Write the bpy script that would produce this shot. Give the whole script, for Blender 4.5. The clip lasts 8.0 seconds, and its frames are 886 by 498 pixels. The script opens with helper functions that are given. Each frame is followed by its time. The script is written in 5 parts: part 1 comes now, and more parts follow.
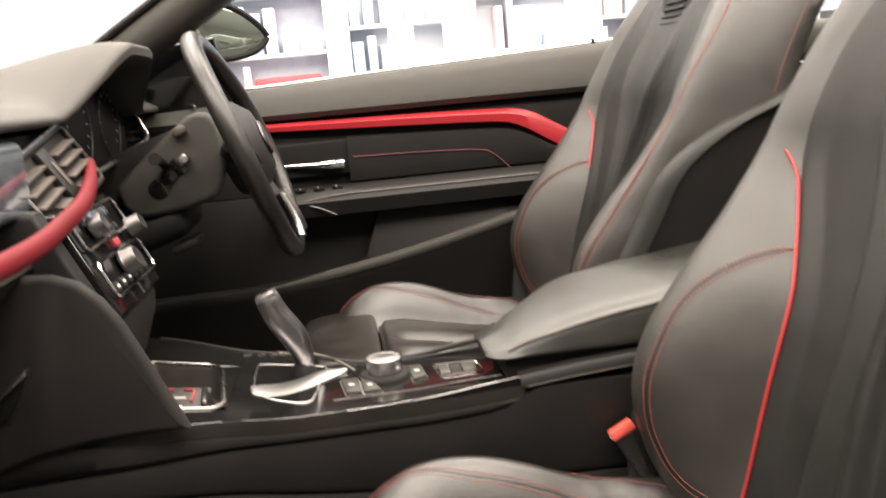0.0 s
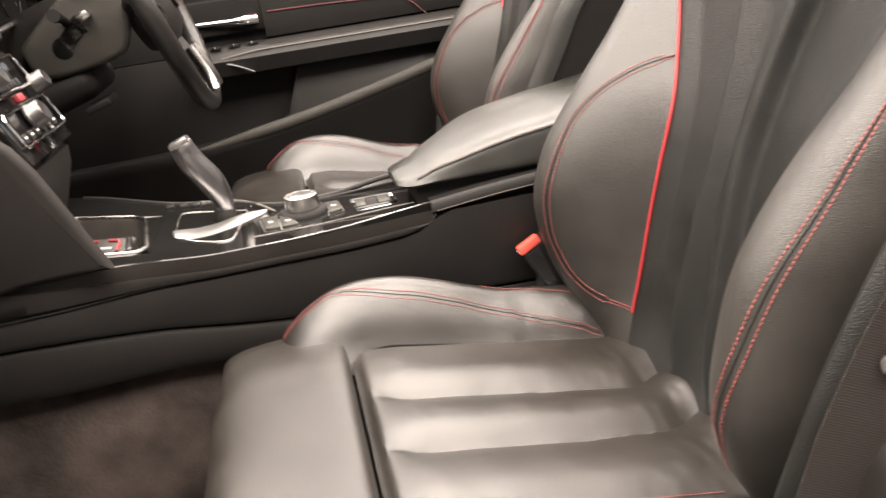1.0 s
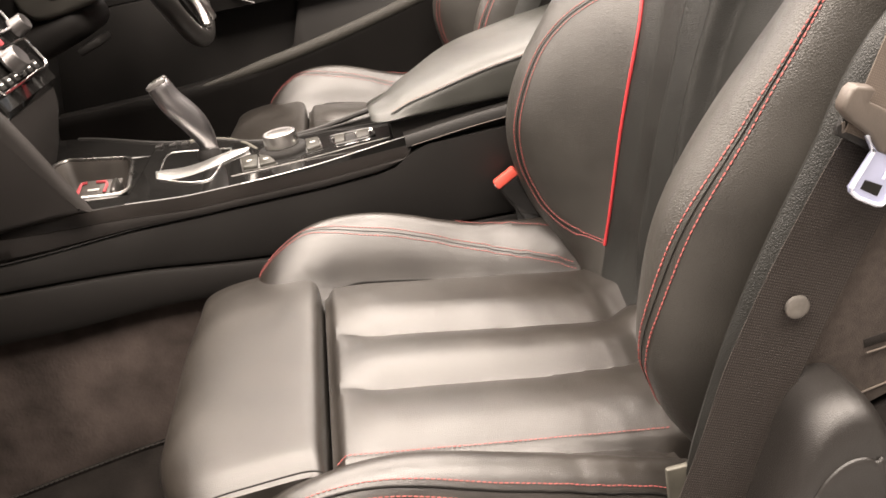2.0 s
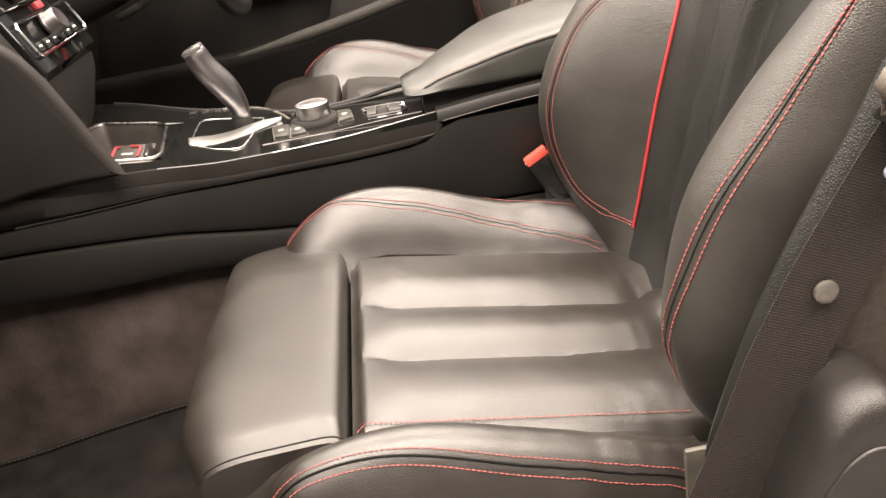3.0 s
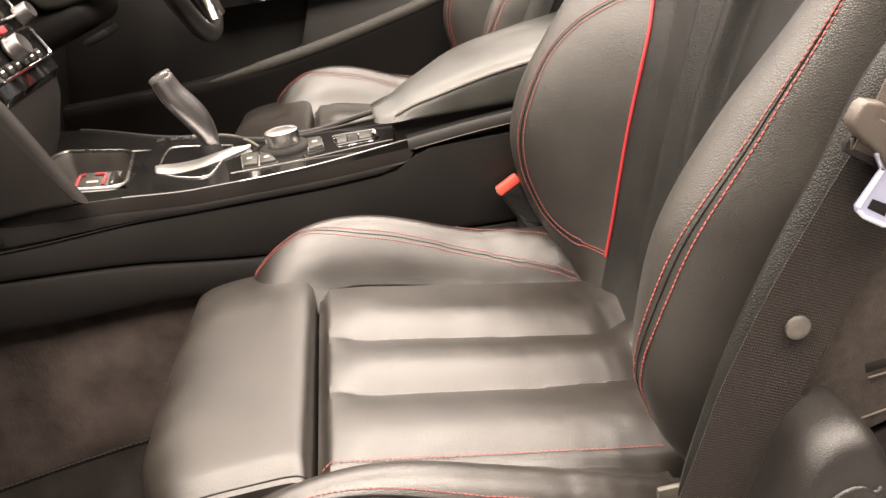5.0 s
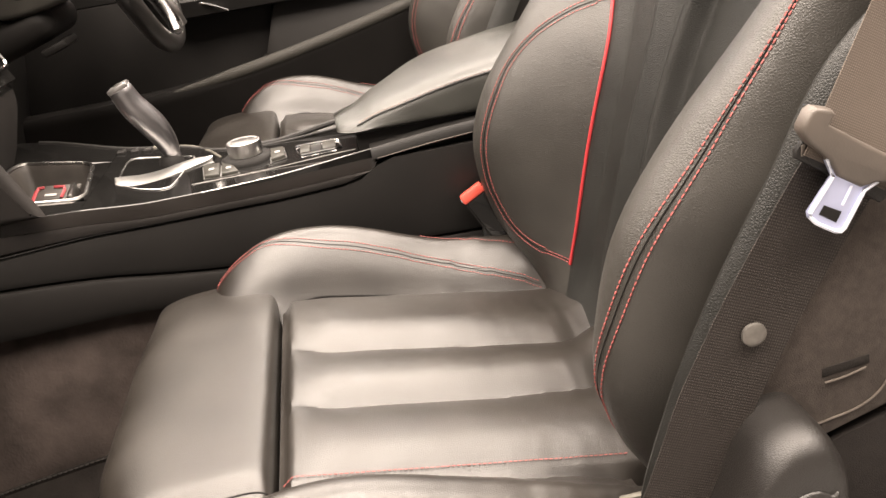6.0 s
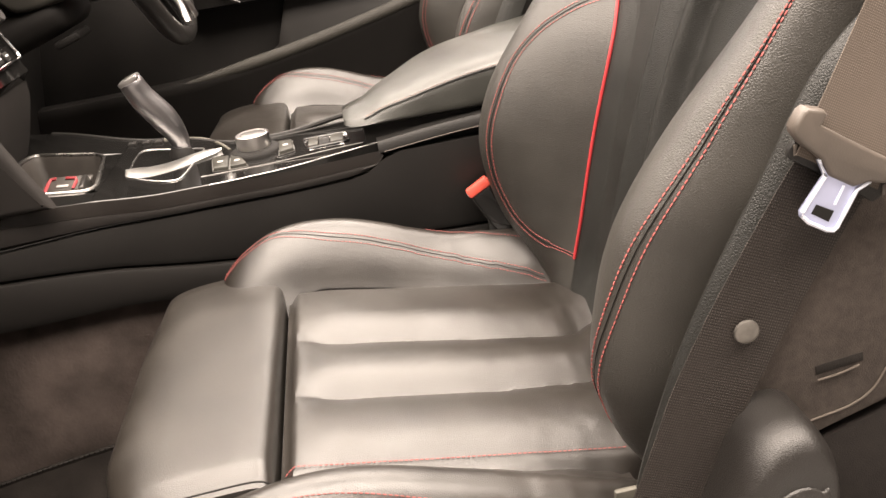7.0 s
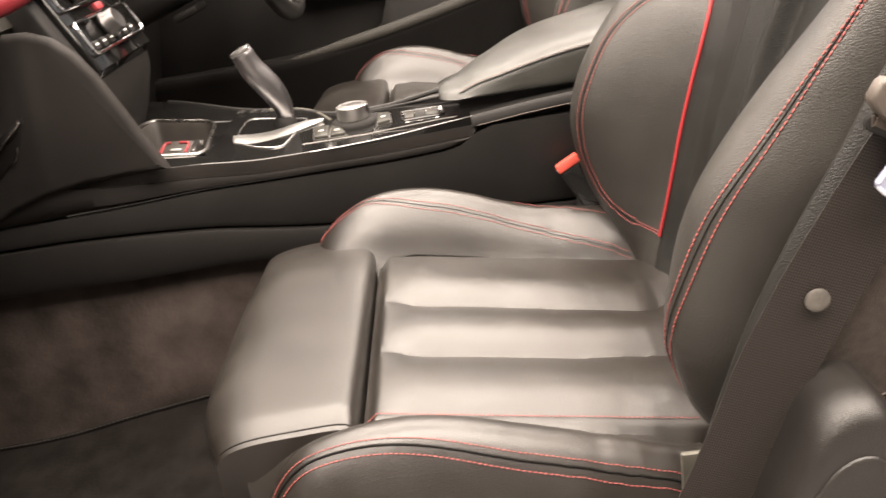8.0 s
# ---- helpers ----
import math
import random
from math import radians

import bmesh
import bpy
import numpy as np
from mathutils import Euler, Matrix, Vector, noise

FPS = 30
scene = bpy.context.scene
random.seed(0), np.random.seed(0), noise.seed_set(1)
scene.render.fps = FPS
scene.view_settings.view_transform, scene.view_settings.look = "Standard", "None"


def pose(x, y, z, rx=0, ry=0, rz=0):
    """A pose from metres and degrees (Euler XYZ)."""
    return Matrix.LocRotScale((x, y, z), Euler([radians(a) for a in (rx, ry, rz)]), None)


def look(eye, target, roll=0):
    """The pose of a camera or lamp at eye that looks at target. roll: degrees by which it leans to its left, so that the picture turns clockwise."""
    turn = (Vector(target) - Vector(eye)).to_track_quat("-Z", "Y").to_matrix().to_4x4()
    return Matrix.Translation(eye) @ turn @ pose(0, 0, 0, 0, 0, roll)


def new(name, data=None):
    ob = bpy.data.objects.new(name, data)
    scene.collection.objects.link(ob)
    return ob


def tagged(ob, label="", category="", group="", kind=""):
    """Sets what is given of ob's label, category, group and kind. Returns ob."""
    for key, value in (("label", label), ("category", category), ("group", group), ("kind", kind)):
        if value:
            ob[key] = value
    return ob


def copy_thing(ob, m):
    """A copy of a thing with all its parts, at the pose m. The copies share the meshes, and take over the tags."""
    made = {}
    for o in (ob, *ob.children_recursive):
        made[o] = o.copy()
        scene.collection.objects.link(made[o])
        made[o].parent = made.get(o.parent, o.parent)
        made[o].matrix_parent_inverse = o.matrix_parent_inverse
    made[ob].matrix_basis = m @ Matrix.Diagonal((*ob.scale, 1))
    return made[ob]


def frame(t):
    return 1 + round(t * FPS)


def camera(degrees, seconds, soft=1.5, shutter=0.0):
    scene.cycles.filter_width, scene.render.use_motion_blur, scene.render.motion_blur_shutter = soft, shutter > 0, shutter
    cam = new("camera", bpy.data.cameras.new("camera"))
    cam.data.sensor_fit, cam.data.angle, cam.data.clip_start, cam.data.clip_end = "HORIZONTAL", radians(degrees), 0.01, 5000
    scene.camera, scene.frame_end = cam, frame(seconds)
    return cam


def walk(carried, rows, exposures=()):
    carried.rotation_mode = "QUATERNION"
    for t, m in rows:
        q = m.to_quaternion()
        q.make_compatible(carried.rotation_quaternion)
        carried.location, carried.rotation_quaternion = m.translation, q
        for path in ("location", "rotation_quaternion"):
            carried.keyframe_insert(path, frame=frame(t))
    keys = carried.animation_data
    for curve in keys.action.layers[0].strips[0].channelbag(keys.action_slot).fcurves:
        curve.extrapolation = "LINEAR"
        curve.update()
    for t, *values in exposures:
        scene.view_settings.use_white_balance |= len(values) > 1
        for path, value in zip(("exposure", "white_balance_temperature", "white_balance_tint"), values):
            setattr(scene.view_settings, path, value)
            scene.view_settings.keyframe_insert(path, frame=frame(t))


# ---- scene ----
cam = camera(55.0, 8.0, shutter=0.4)
PATH = [
    (0, (-0.028, -0.983, 0.934), (0.189, 0.967, 0.545), -5.3),
    (0.2, (-0.022, -0.999, 0.900), (0.235, 0.946, 0.511), -5.4),
    (0.5, (-0.024, -1.024, 0.893), (0.278, 0.900, 0.440), -6.6),
    (0.7, (-0.006, -1.026, 0.890), (0.250, 0.879, 0.338), -8.7),
    (1, (0.006, -1.039, 0.890), (0.289, 0.819, 0.206), -8.6),
    (1.2, (0.036, -1.041, 0.878), (0.334, 0.814, 0.193), -6.5),
    (1.5, (0.061, -1.053, 0.887), (0.333, 0.789, 0.158), -9.0),
    (2, (0.097, -1.048, 0.889), (0.217, 0.767, 0.058), -11.6),
    (2.2, (0.097, -1.049, 0.887), (0.203, 0.762, 0.046), -11.7),
    (3.3, (0.095, -1.051, 0.883), (0.129, 0.754, 0.023), -9.9),
    (3.5, (0.094, -1.047, 0.883), (0.129, 0.764, 0.035), -9.8),
    (4, (0.096, -1.045, 0.879), (0.142, 0.777, 0.055), -9.4),
    (4.5, (0.102, -1.039, 0.880), (0.180, 0.784, 0.061), -9.3),
    (5, (0.105, -1.037, 0.882), (0.215, 0.786, 0.065), -9.6),
    (6.3, (0.119, -1.033, 0.880), (0.299, 0.787, 0.071), -9.5),
    (6.5, (0.121, -1.034, 0.882), (0.295, 0.783, 0.066), -9.5),
    (7, (0.125, -1.040, 0.884), (0.262, 0.777, 0.060), -9.6),
    (7.5, (0.131, -1.055, 0.883), (0.195, 0.766, 0.058), -9.3),
    (8, (0.129, -1.074, 0.879), (0.043, 0.749, 0.060), -9.9),
]
walk(cam, [(t, look(eye, target, roll)) for t, eye, target, roll in PATH], exposures=[(0.0, -0.32, 6400, 10), (0.6, 0.0, 6350, 12), (1.2, 0.20, 6400, 12.5), (3.5, 0.19, 6600, 12.5), (8.0, 0.14, 6600, 12.5)])

# ---- light and exposure ----
world = bpy.data.worlds.new("hall_air")
scene.world = world
world.use_nodes = True
world.node_tree.nodes["Background"].inputs[0].default_value = (1.0, 0.97, 0.93, 1)
world.node_tree.nodes["Background"].inputs[1].default_value = 0.25


def lamp(x, y, z, sx, sy, watts, colour=(1.0, 0.96, 0.9), aim=None):
    data = bpy.data.lights.new("ceiling_lamp", "AREA")
    data.shape, data.size, data.size_y, data.energy, data.color = "RECTANGLE", sx, sy, watts, colour
    ob = new("ceiling_lamp", data)
    ob.matrix_world = pose(x, y, z) if aim is None else look((x, y, z), aim)
    return ob


# unseen lamps overhead; the foremost column is added to brighten the seat backs
for lx in (-2.9, -0.9, 1.0, 2.9):
    for ly, watts in ((-1.4, 225), (1.2, 180), (3.8, 112)):
        lamp(lx, ly, 3.40, 1.5, 1.7, watts * (0.8 if lx < -2 else 1.0), (1.0, 0.880, 0.755))
# cool wash lamp, not seen, added to whiten the stands at the far wall
lamp(1.5, 5.0, 3.4, 9.0, 0.8, 430, (0.90, 0.96, 1.0), (1.5, 7.0, 1.2))


# ---- materials ----
def material(name, colour, rough=0.5, metal=0.0, grain=0.0, scale=900.0, kind="noise", vary=0.15, vscale=9.0, spec=0.5, coat=0.0, rvary=0.0, stretch=(1, 1, 1), crease=0.0, turn=0.0, rib=0.55, dots=1.7):
    m = bpy.data.materials.new(name)
    m.use_nodes = True
    n, l = m.node_tree.nodes, m.node_tree.links
    b = n["Principled BSDF"]
    b.inputs["Roughness"].default_value, b.inputs["Metallic"].default_value = rough, metal
    b.inputs["Specular IOR Level"].default_value, b.inputs["Coat Weight"].default_value = spec, coat
    b.inputs["Coat Roughness"].default_value = 0.06
    tc = n.new("ShaderNodeTexCoord")
    mp = n.new("ShaderNodeMapping")
    mp.inputs["Scale"].default_value = stretch
    l.new(tc.outputs["Object"], mp.inputs["Vector"])
    big = n.new("ShaderNodeTexNoise")
    big.inputs["Scale"].default_value, big.inputs["Detail"].default_value = vscale, 6
    l.new(mp.outputs[0], big.inputs["Vector"])
    mix = n.new("ShaderNodeMix")
    mix.data_type = "RGBA"
    c = Vector(colour)
    mix.inputs[6].default_value = (*(c * (1 - vary)), 1)
    mix.inputs[7].default_value = (*(c * (1 + vary)), 1)
    span = n.new("ShaderNodeMapRange")
    span.inputs[1].default_value, span.inputs[2].default_value = 0.32, 0.68
    l.new(big.outputs["Fac"], span.inputs[0])
    l.new(span.outputs[0], mix.inputs[0])
    l.new(mix.outputs[2], b.inputs["Base Color"])
    if rvary:
        mr = n.new("ShaderNodeMapRange")
        mr.inputs[1].default_value, mr.inputs[2].default_value = 0.3, 0.7
        mr.inputs[3].default_value, mr.inputs[4].default_value = rough - rvary, rough + rvary
        l.new(big.outputs["Fac"], mr.inputs[0])
        l.new(mr.outputs[0], b.inputs["Roughness"])
    if grain:
        if kind == "noise":
            fine = n.new("ShaderNodeTexNoise")
            fine.inputs["Detail"].default_value = 3
            out = fine.outputs["Fac"]
        elif kind == "pebble":
            fine = n.new("ShaderNodeTexVoronoi")
            fine.feature = "DISTANCE_TO_EDGE"
            rim = n.new("ShaderNodeMapRange")
            rim.inputs[1].default_value, rim.inputs[2].default_value = 0.0, 0.28
            l.new(fine.outputs["Distance"], rim.inputs[0])
            out = rim.outputs[0]
        elif kind == "weave":
            mp.inputs["Rotation"].default_value = (0, radians(turn), 0)
            fine, row = n.new("ShaderNodeTexWave"), n.new("ShaderNodeTexWave")
            fine.bands_direction, row.bands_direction = "X", "Z"
            row.inputs["Scale"].default_value, row.inputs["Distortion"].default_value = scale * rib, 0.2
            l.new(mp.outputs[0], row.inputs["Vector"])
            cross = n.new("ShaderNodeMath")
            cross.operation = "MULTIPLY"
            l.new(fine.outputs["Fac"], cross.inputs[0])
            l.new(row.outputs["Fac"], cross.inputs[1])
            out = cross.outputs[0]
            shade = n.new("ShaderNodeMix")
            shade.data_type = "RGBA"
            shade.inputs[7].default_value = (*(c * dots), 1)
            l.new(mix.outputs[2], shade.inputs[6])
            l.new(out, shade.inputs[0])
            l.new(shade.outputs[2], b.inputs["Base Color"])
        else:
            fine = n.new("ShaderNodeTexWave")
            fine.inputs["Distortion"].default_value = 0.4
            out = fine.outputs["Fac"]
        fine.inputs["Scale"].default_value = scale
        l.new(mp.outputs[0], fine.inputs["Vector"])
        bump = n.new("ShaderNodeBump")
        bump.inputs["Strength"].default_value, bump.inputs["Distance"].default_value = grain, 0.0006
        l.new(out, bump.inputs["Height"])
        l.new(bump.outputs[0], b.inputs["Normal"])
        if crease:
            soft = n.new("ShaderNodeTexNoise")
            soft.inputs["Scale"].default_value, soft.inputs["Detail"].default_value, soft.inputs["Distortion"].default_value = 38, 2, 0.2
            l.new(mp.outputs[0], soft.inputs["Vector"])
            fold = n.new("ShaderNodeBump")
            fold.inputs["Strength"].default_value, fold.inputs["Distance"].default_value = crease, 0.003
            l.new(soft.outputs["Fac"], fold.inputs["Height"])
            l.new(fold.outputs[0], bump.inputs["Normal"])
    return m


LEATHER = material("black_leather", (0.0232, 0.0213, 0.0182), 0.43, grain=0.27, scale=640, kind="pebble", vary=0.24, vscale=14, rvary=0.06, crease=0.06, spec=0.70)
PANELHIDE = material("matt_panel_leather", (0.0095, 0.0096, 0.0085), 0.50, grain=0.34, scale=600, kind="pebble", vary=0.2, vscale=20, rvary=0.05, crease=0.06, spec=0.36)
RIMHIDE = material("wheel_leather", (0.012, 0.0112, 0.0105), 0.36, grain=0.15, scale=700, kind="pebble", vary=0.2, rvary=0.05, spec=0.5)
SMOOTH = material("worn_black_leather", (0.0138, 0.0116, 0.0096), 0.35, grain=0.17, scale=700, kind="pebble", vary=0.2, vscale=18, rvary=0.045, crease=0.045, spec=0.72)
PANEL = material("soft_black_plastic", (0.0085, 0.0077, 0.0071), 0.58, grain=0.35, scale=1100, vary=0.15, spec=0.32)
WING = material("matt_knee_plastic", (0.0185, 0.0167, 0.0158), 0.62, grain=0.4, scale=1000, vary=0.15, spec=0.16)
DASH = material("grained_dash_skin", (0.031, 0.0288, 0.0240), 0.55, grain=0.4, scale=900, kind="pebble", vary=0.1)
# low, dull base colour holds the shade of the footwell
LINING = material("shaded_lining_plastic", (0.0100, 0.0091, 0.0085), 0.55, grain=0.35, scale=1100, vary=0.15, spec=0.2)
DARK = material("dark_plastic", (0.0090, 0.0083, 0.0078), 0.6, grain=0.2, scale=1200, vary=0.2, spec=0.14)
BAND = material("satin_black_band", (0.010, 0.0086, 0.0078), 0.24, vary=0.2, spec=0.25, rvary=0.04)
KEYGREY = material("grey_key_plastic", (0.030, 0.029, 0.025), 0.40, vary=0.15, vscale=60, spec=0.22)
SURROUND = material("brushed_surround", (0.36, 0.355, 0.345), 0.42, metal=1.0, vary=0.08, rvary=0.06, grain=0.05, scale=1500)
LEVER = material("satin_lever_metal", (0.30, 0.292, 0.30), 0.34, metal=1.0, vary=0.08, rvary=0.05)
GLOSS = material("gloss_black_trim", (0.006, 0.0058, 0.0056), 0.07, vary=0.2, spec=0.42, rvary=0.03)
HIDE = material("armrest_leather", (0.022, 0.0222, 0.0196), 0.34, grain=0.22, scale=520, kind="pebble", vary=0.25, vscale=14, rvary=0.07, crease=0.07, spec=0.46)
BRACKET = material("bare_bracket_metal", (0.085, 0.080, 0.066), 0.5, metal=0.3, vary=0.3, vscale=40)
COVER = material("grained_hinge_plastic", (0.0105, 0.0092, 0.0083), 0.42, grain=0.22, scale=800, kind="pebble", vary=0.15, spec=0.5)
SILVER = material("satin_silver", (0.50, 0.49, 0.48), 0.28, metal=1.0, vary=0.06, rvary=0.05)
CHROME = material("chrome", (0.78, 0.78, 0.78), 0.12, metal=1.0, vary=0.04)
STEEL = material("dark_satin_metal", (0.30, 0.29, 0.28), 0.30, metal=1.0, vary=0.08, rvary=0.06)
GUNMETAL = material("gunmetal", (0.11, 0.105, 0.105), 0.40, metal=1.0, vary=0.1, rvary=0.05)
DULLRED = material("dull_thread", (0.13, 0.075, 0.062), 0.7, vary=0.2)
RED = material("red_trim", (0.31, 0.015, 0.022), 0.44, grain=0.1, scale=900, vary=0.08)
DEEPRED = material("deep_red_trim", (0.115, 0.008, 0.012), 0.58, grain=0.1, scale=900, vary=0.08, spec=0.16)
THREAD = material("red_thread", (0.27, 0.068, 0.062), 0.7, vary=0.25, vscale=300)
PIPING = material("red_piping", (0.37, 0.026, 0.030), 0.5, vary=0.08)
BUCKLE = material("red_push_button", (0.60, 0.085, 0.06), 0.4, vary=0.06)
CARPET = material("brown_black_carpet", (0.046, 0.0370, 0.0332), 0.95, grain=1.0, scale=260, vary=0.42, vscale=18, spec=0.1, stretch=(1.0, 0.5, 1.0))
MAT = material("black_floor_pile", (0.0125, 0.0108, 0.0098), 0.95, grain=0.8, scale=400, vary=0.3, vscale=30, spec=0.05)
OVERLOCK = material("mat_edge_thread", (0.020, 0.017, 0.015), 0.9, vary=0.3)
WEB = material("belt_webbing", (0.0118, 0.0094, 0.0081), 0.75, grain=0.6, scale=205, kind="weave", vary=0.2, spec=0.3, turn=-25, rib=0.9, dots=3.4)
# lighter copy of the webbing: the upward-facing length has its light painted in
LITWEB = material("lit_belt_webbing", (0.062, 0.0500, 0.0410), 0.75, grain=0.3, scale=260, kind="weave", vary=0.15, spec=0.3, turn=-30, rib=1.0, dots=1.8)
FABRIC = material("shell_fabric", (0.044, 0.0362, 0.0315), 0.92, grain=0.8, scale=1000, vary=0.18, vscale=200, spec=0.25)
# shell fabric with a darker base, for the lower panel and the slot
DARKFABRIC = material("dark_shell_fabric", (0.0120, 0.0100, 0.0090), 0.9, grain=0.6, scale=1000, vary=0.15, vscale=120, spec=0.2)
STRAP = material("tongue_plastic", (0.070, 0.058, 0.049), 0.5, grain=0.2, scale=900, vary=0.12, vscale=40)
PLATE = material("tongue_plate", (0.40, 0.43, 0.60), 0.34, metal=0.5, vary=0.08, vscale=60)
WHITEMETAL = material("polished_edge", (0.74, 0.77, 0.88), 0.3, metal=0.4, vary=0.05)
TRAYLINE = material("tray_rubber", (0.030, 0.0265, 0.0235), 0.5, grain=0.3, scale=900, vary=0.2, vscale=40, spec=0.4)
DULLSEAM = material("dull_red_seam", (0.085, 0.022, 0.024), 0.7, vary=0.15)
SCREEN = material("reflective_trim", (0.26, 0.30, 0.35), 0.08, metal=0.7, vary=0.3, vscale=30, coat=0.5)
STUD = material("dull_stud_metal", (0.15, 0.14, 0.128), 0.45, metal=0.7, vary=0.15, vscale=200)
WHITE = material("white_print", (0.8, 0.8, 0.8), 0.5, vary=0.02)
PALEPRINT = material("grey_print", (0.30, 0.29, 0.28), 0.5, vary=0.1)
STICKER = material("red_sticker", (0.25, 0.026, 0.032), 0.5, vary=0.15)
PAINT = material("white_wall_paint", (0.80, 0.81, 0.83), 0.8, vary=0.04, vscale=2)
HALLFLOOR = material("hall_floor_tile", (0.27, 0.262, 0.255), 0.35, vary=0.08, vscale=3)
GREYWALL = material("grey_wall_paint", (0.58, 0.56, 0.54), 0.8, vary=0.06, vscale=2)
BLUEGREY = material("blue_grey_paint", (0.36, 0.44, 0.60), 0.6, vary=0.1)
HALLRED = material("red_bench_paint", (0.50, 0.06, 0.07), 0.5, vary=0.1)
GREEN = material("mirror_glass", (0.55, 0.62, 0.54), 0.04, metal=0.95, vary=0.05)


# ---- mesh helpers ----
def mesh_object(name, bm, mat, smooth=True):
    bmesh.ops.recalc_face_normals(bm, faces=bm.faces)
    me = bpy.data.meshes.new(name)
    bm.to_mesh(me)
    bm.free()
    me.materials.append(mat)
    if smooth:
        me.shade_smooth()
        me.set_sharp_from_angle(angle=radians(40))
    return new(name, me)


def part(name, bm, mat, parent, label=""):
    ob = mesh_object(name, bm, mat)
    ob.parent = parent
    ob.matrix_parent_inverse = parent.matrix_world.inverted()
    return tagged(ob, label)


def thing(name, place, label, category, group="", kind=""):
    ob = new(name)
    ob.empty_display_size = 0.05
    ob.location = place
    bpy.context.view_layer.update()
    return tagged(ob, label, category, group, kind)


def grid(bm, rows, closed=False, caps=False):
    """Quads over a grid of points; closed joins each row's ends; caps fill the first and last row."""
    vs = [[bm.verts.new(p) for p in row] for row in rows]
    n = len(rows[0])
    for a, b in zip(vs, vs[1:]):
        for i in range(n if closed else n - 1):
            j = (i + 1) % n
            bm.faces.new((a[i], a[j], b[j], b[i]))
    if caps:
        bm.faces.new(vs[0][::-1])
        bm.faces.new(vs[-1])
    return bm


def field(fn, u0, u1, nu, v0, v1, nv):
    return grid(bmesh.new(), [[fn(u0 + (u1 - u0) * i / nu, v0 + (v1 - v0) * j / nv) for j in range(nv + 1)] for i in range(nu + 1)])


def slab(fn, u0, u1, nu, v0, v1, nv, drop):
    """A surface fn(u, v) with a skirt to drop(u, v) and a closed underside."""
    bm = bmesh.new()
    us = [u0 + (u1 - u0) * i / nu for i in range(nu + 1)]
    vs = [v0 + (v1 - v0) * j / nv for j in range(nv + 1)]
    top = [[bm.verts.new(fn(u, v)) for v in vs] for u in us]
    low = [[bm.verts.new(drop(u, v)) for v in vs] for u in us]
    for i in range(nu):
        for j in range(nv):
            bm.faces.new((top[i][j], top[i + 1][j], top[i + 1][j + 1], top[i][j + 1]))
            bm.faces.new((low[i][j], low[i][j + 1], low[i + 1][j + 1], low[i + 1][j]))
    for i in range(nu):
        bm.faces.new((top[i][0], low[i][0], low[i + 1][0], top[i + 1][0]))
        bm.faces.new((top[i][nv], top[i + 1][nv], low[i + 1][nv], low[i][nv]))
    for j in range(nv):
        bm.faces.new((top[0][j], top[0][j + 1], low[0][j + 1], low[0][j]))
        bm.faces.new((top[nu][j], low[nu][j], low[nu][j + 1], top[nu][j + 1]))
    return bm


def box(x0, x1, y0, y1, z0, z1, bevel=0.004, seg=2, bm=None, m=None):
    own = bmesh.new()
    bmesh.ops.create_cube(own, size=1)
    bmesh.ops.transform(own, verts=own.verts, matrix=Matrix.Translation(((x0 + x1) / 2, (y0 + y1) / 2, (z0 + z1) / 2)) @ Matrix.Diagonal((x1 - x0, y1 - y0, z1 - z0, 1)))
    if bevel:
        bmesh.ops.bevel(own, geom=own.edges[:] + own.verts[:], offset=bevel, segments=seg, profile=0.5, affect="EDGES")
    if m is not None:
        bmesh.ops.transform(own, verts=own.verts, matrix=m)
    return merge(bm, own)


def merge(bm, own):
    if bm is None:
        return own
    me = bpy.data.meshes.new("scratch")
    own.to_mesh(me)
    own.free()
    bm.from_mesh(me)
    bpy.data.meshes.remove(me)
    return bm


def prism(outline, y0, y1, bevel=0.004, seg=3, bm=None, m=None):
    """An outline in x, z, drawn from y0 to y1, with rounded edges."""
    own = bmesh.new()
    a = [own.verts.new((x, y0, z)) for x, z in outline]
    b = [own.verts.new((x, y1, z)) for x, z in outline]
    own.faces.new(a)
    own.faces.new(b[::-1])
    for i in range(len(a)):
        j = (i + 1) % len(a)
        own.faces.new((a[i], b[i], b[j], a[j]))
    bmesh.ops.recalc_face_normals(own, faces=own.faces)
    if bevel:
        rim = [e for e in own.edges if len({round(v.co.y, 6) for v in e.verts}) == 1]
        bmesh.ops.bevel(own, geom=rim, offset=bevel, segments=seg, profile=0.5, affect="EDGES")
    if m is not None:
        bmesh.ops.transform(own, verts=own.verts, matrix=m)
    return merge(bm, own)


def spline(points, n=10):
    """A smooth line through the points."""
    p = [Vector(q) for q in points]
    p = [2 * p[0] - p[1], *p, 2 * p[-1] - p[-2]]
    out = []
    for a, b, c, d in zip(p, p[1:], p[2:], p[3:]):
        for k in range(n):
            t = k / n
            out.append(0.5 * (2 * b + (c - a) * t + (2 * a - 5 * b + 4 * c - d) * t * t + (3 * b - a - 3 * c + d) * t**3))
    return out + [p[-2]]


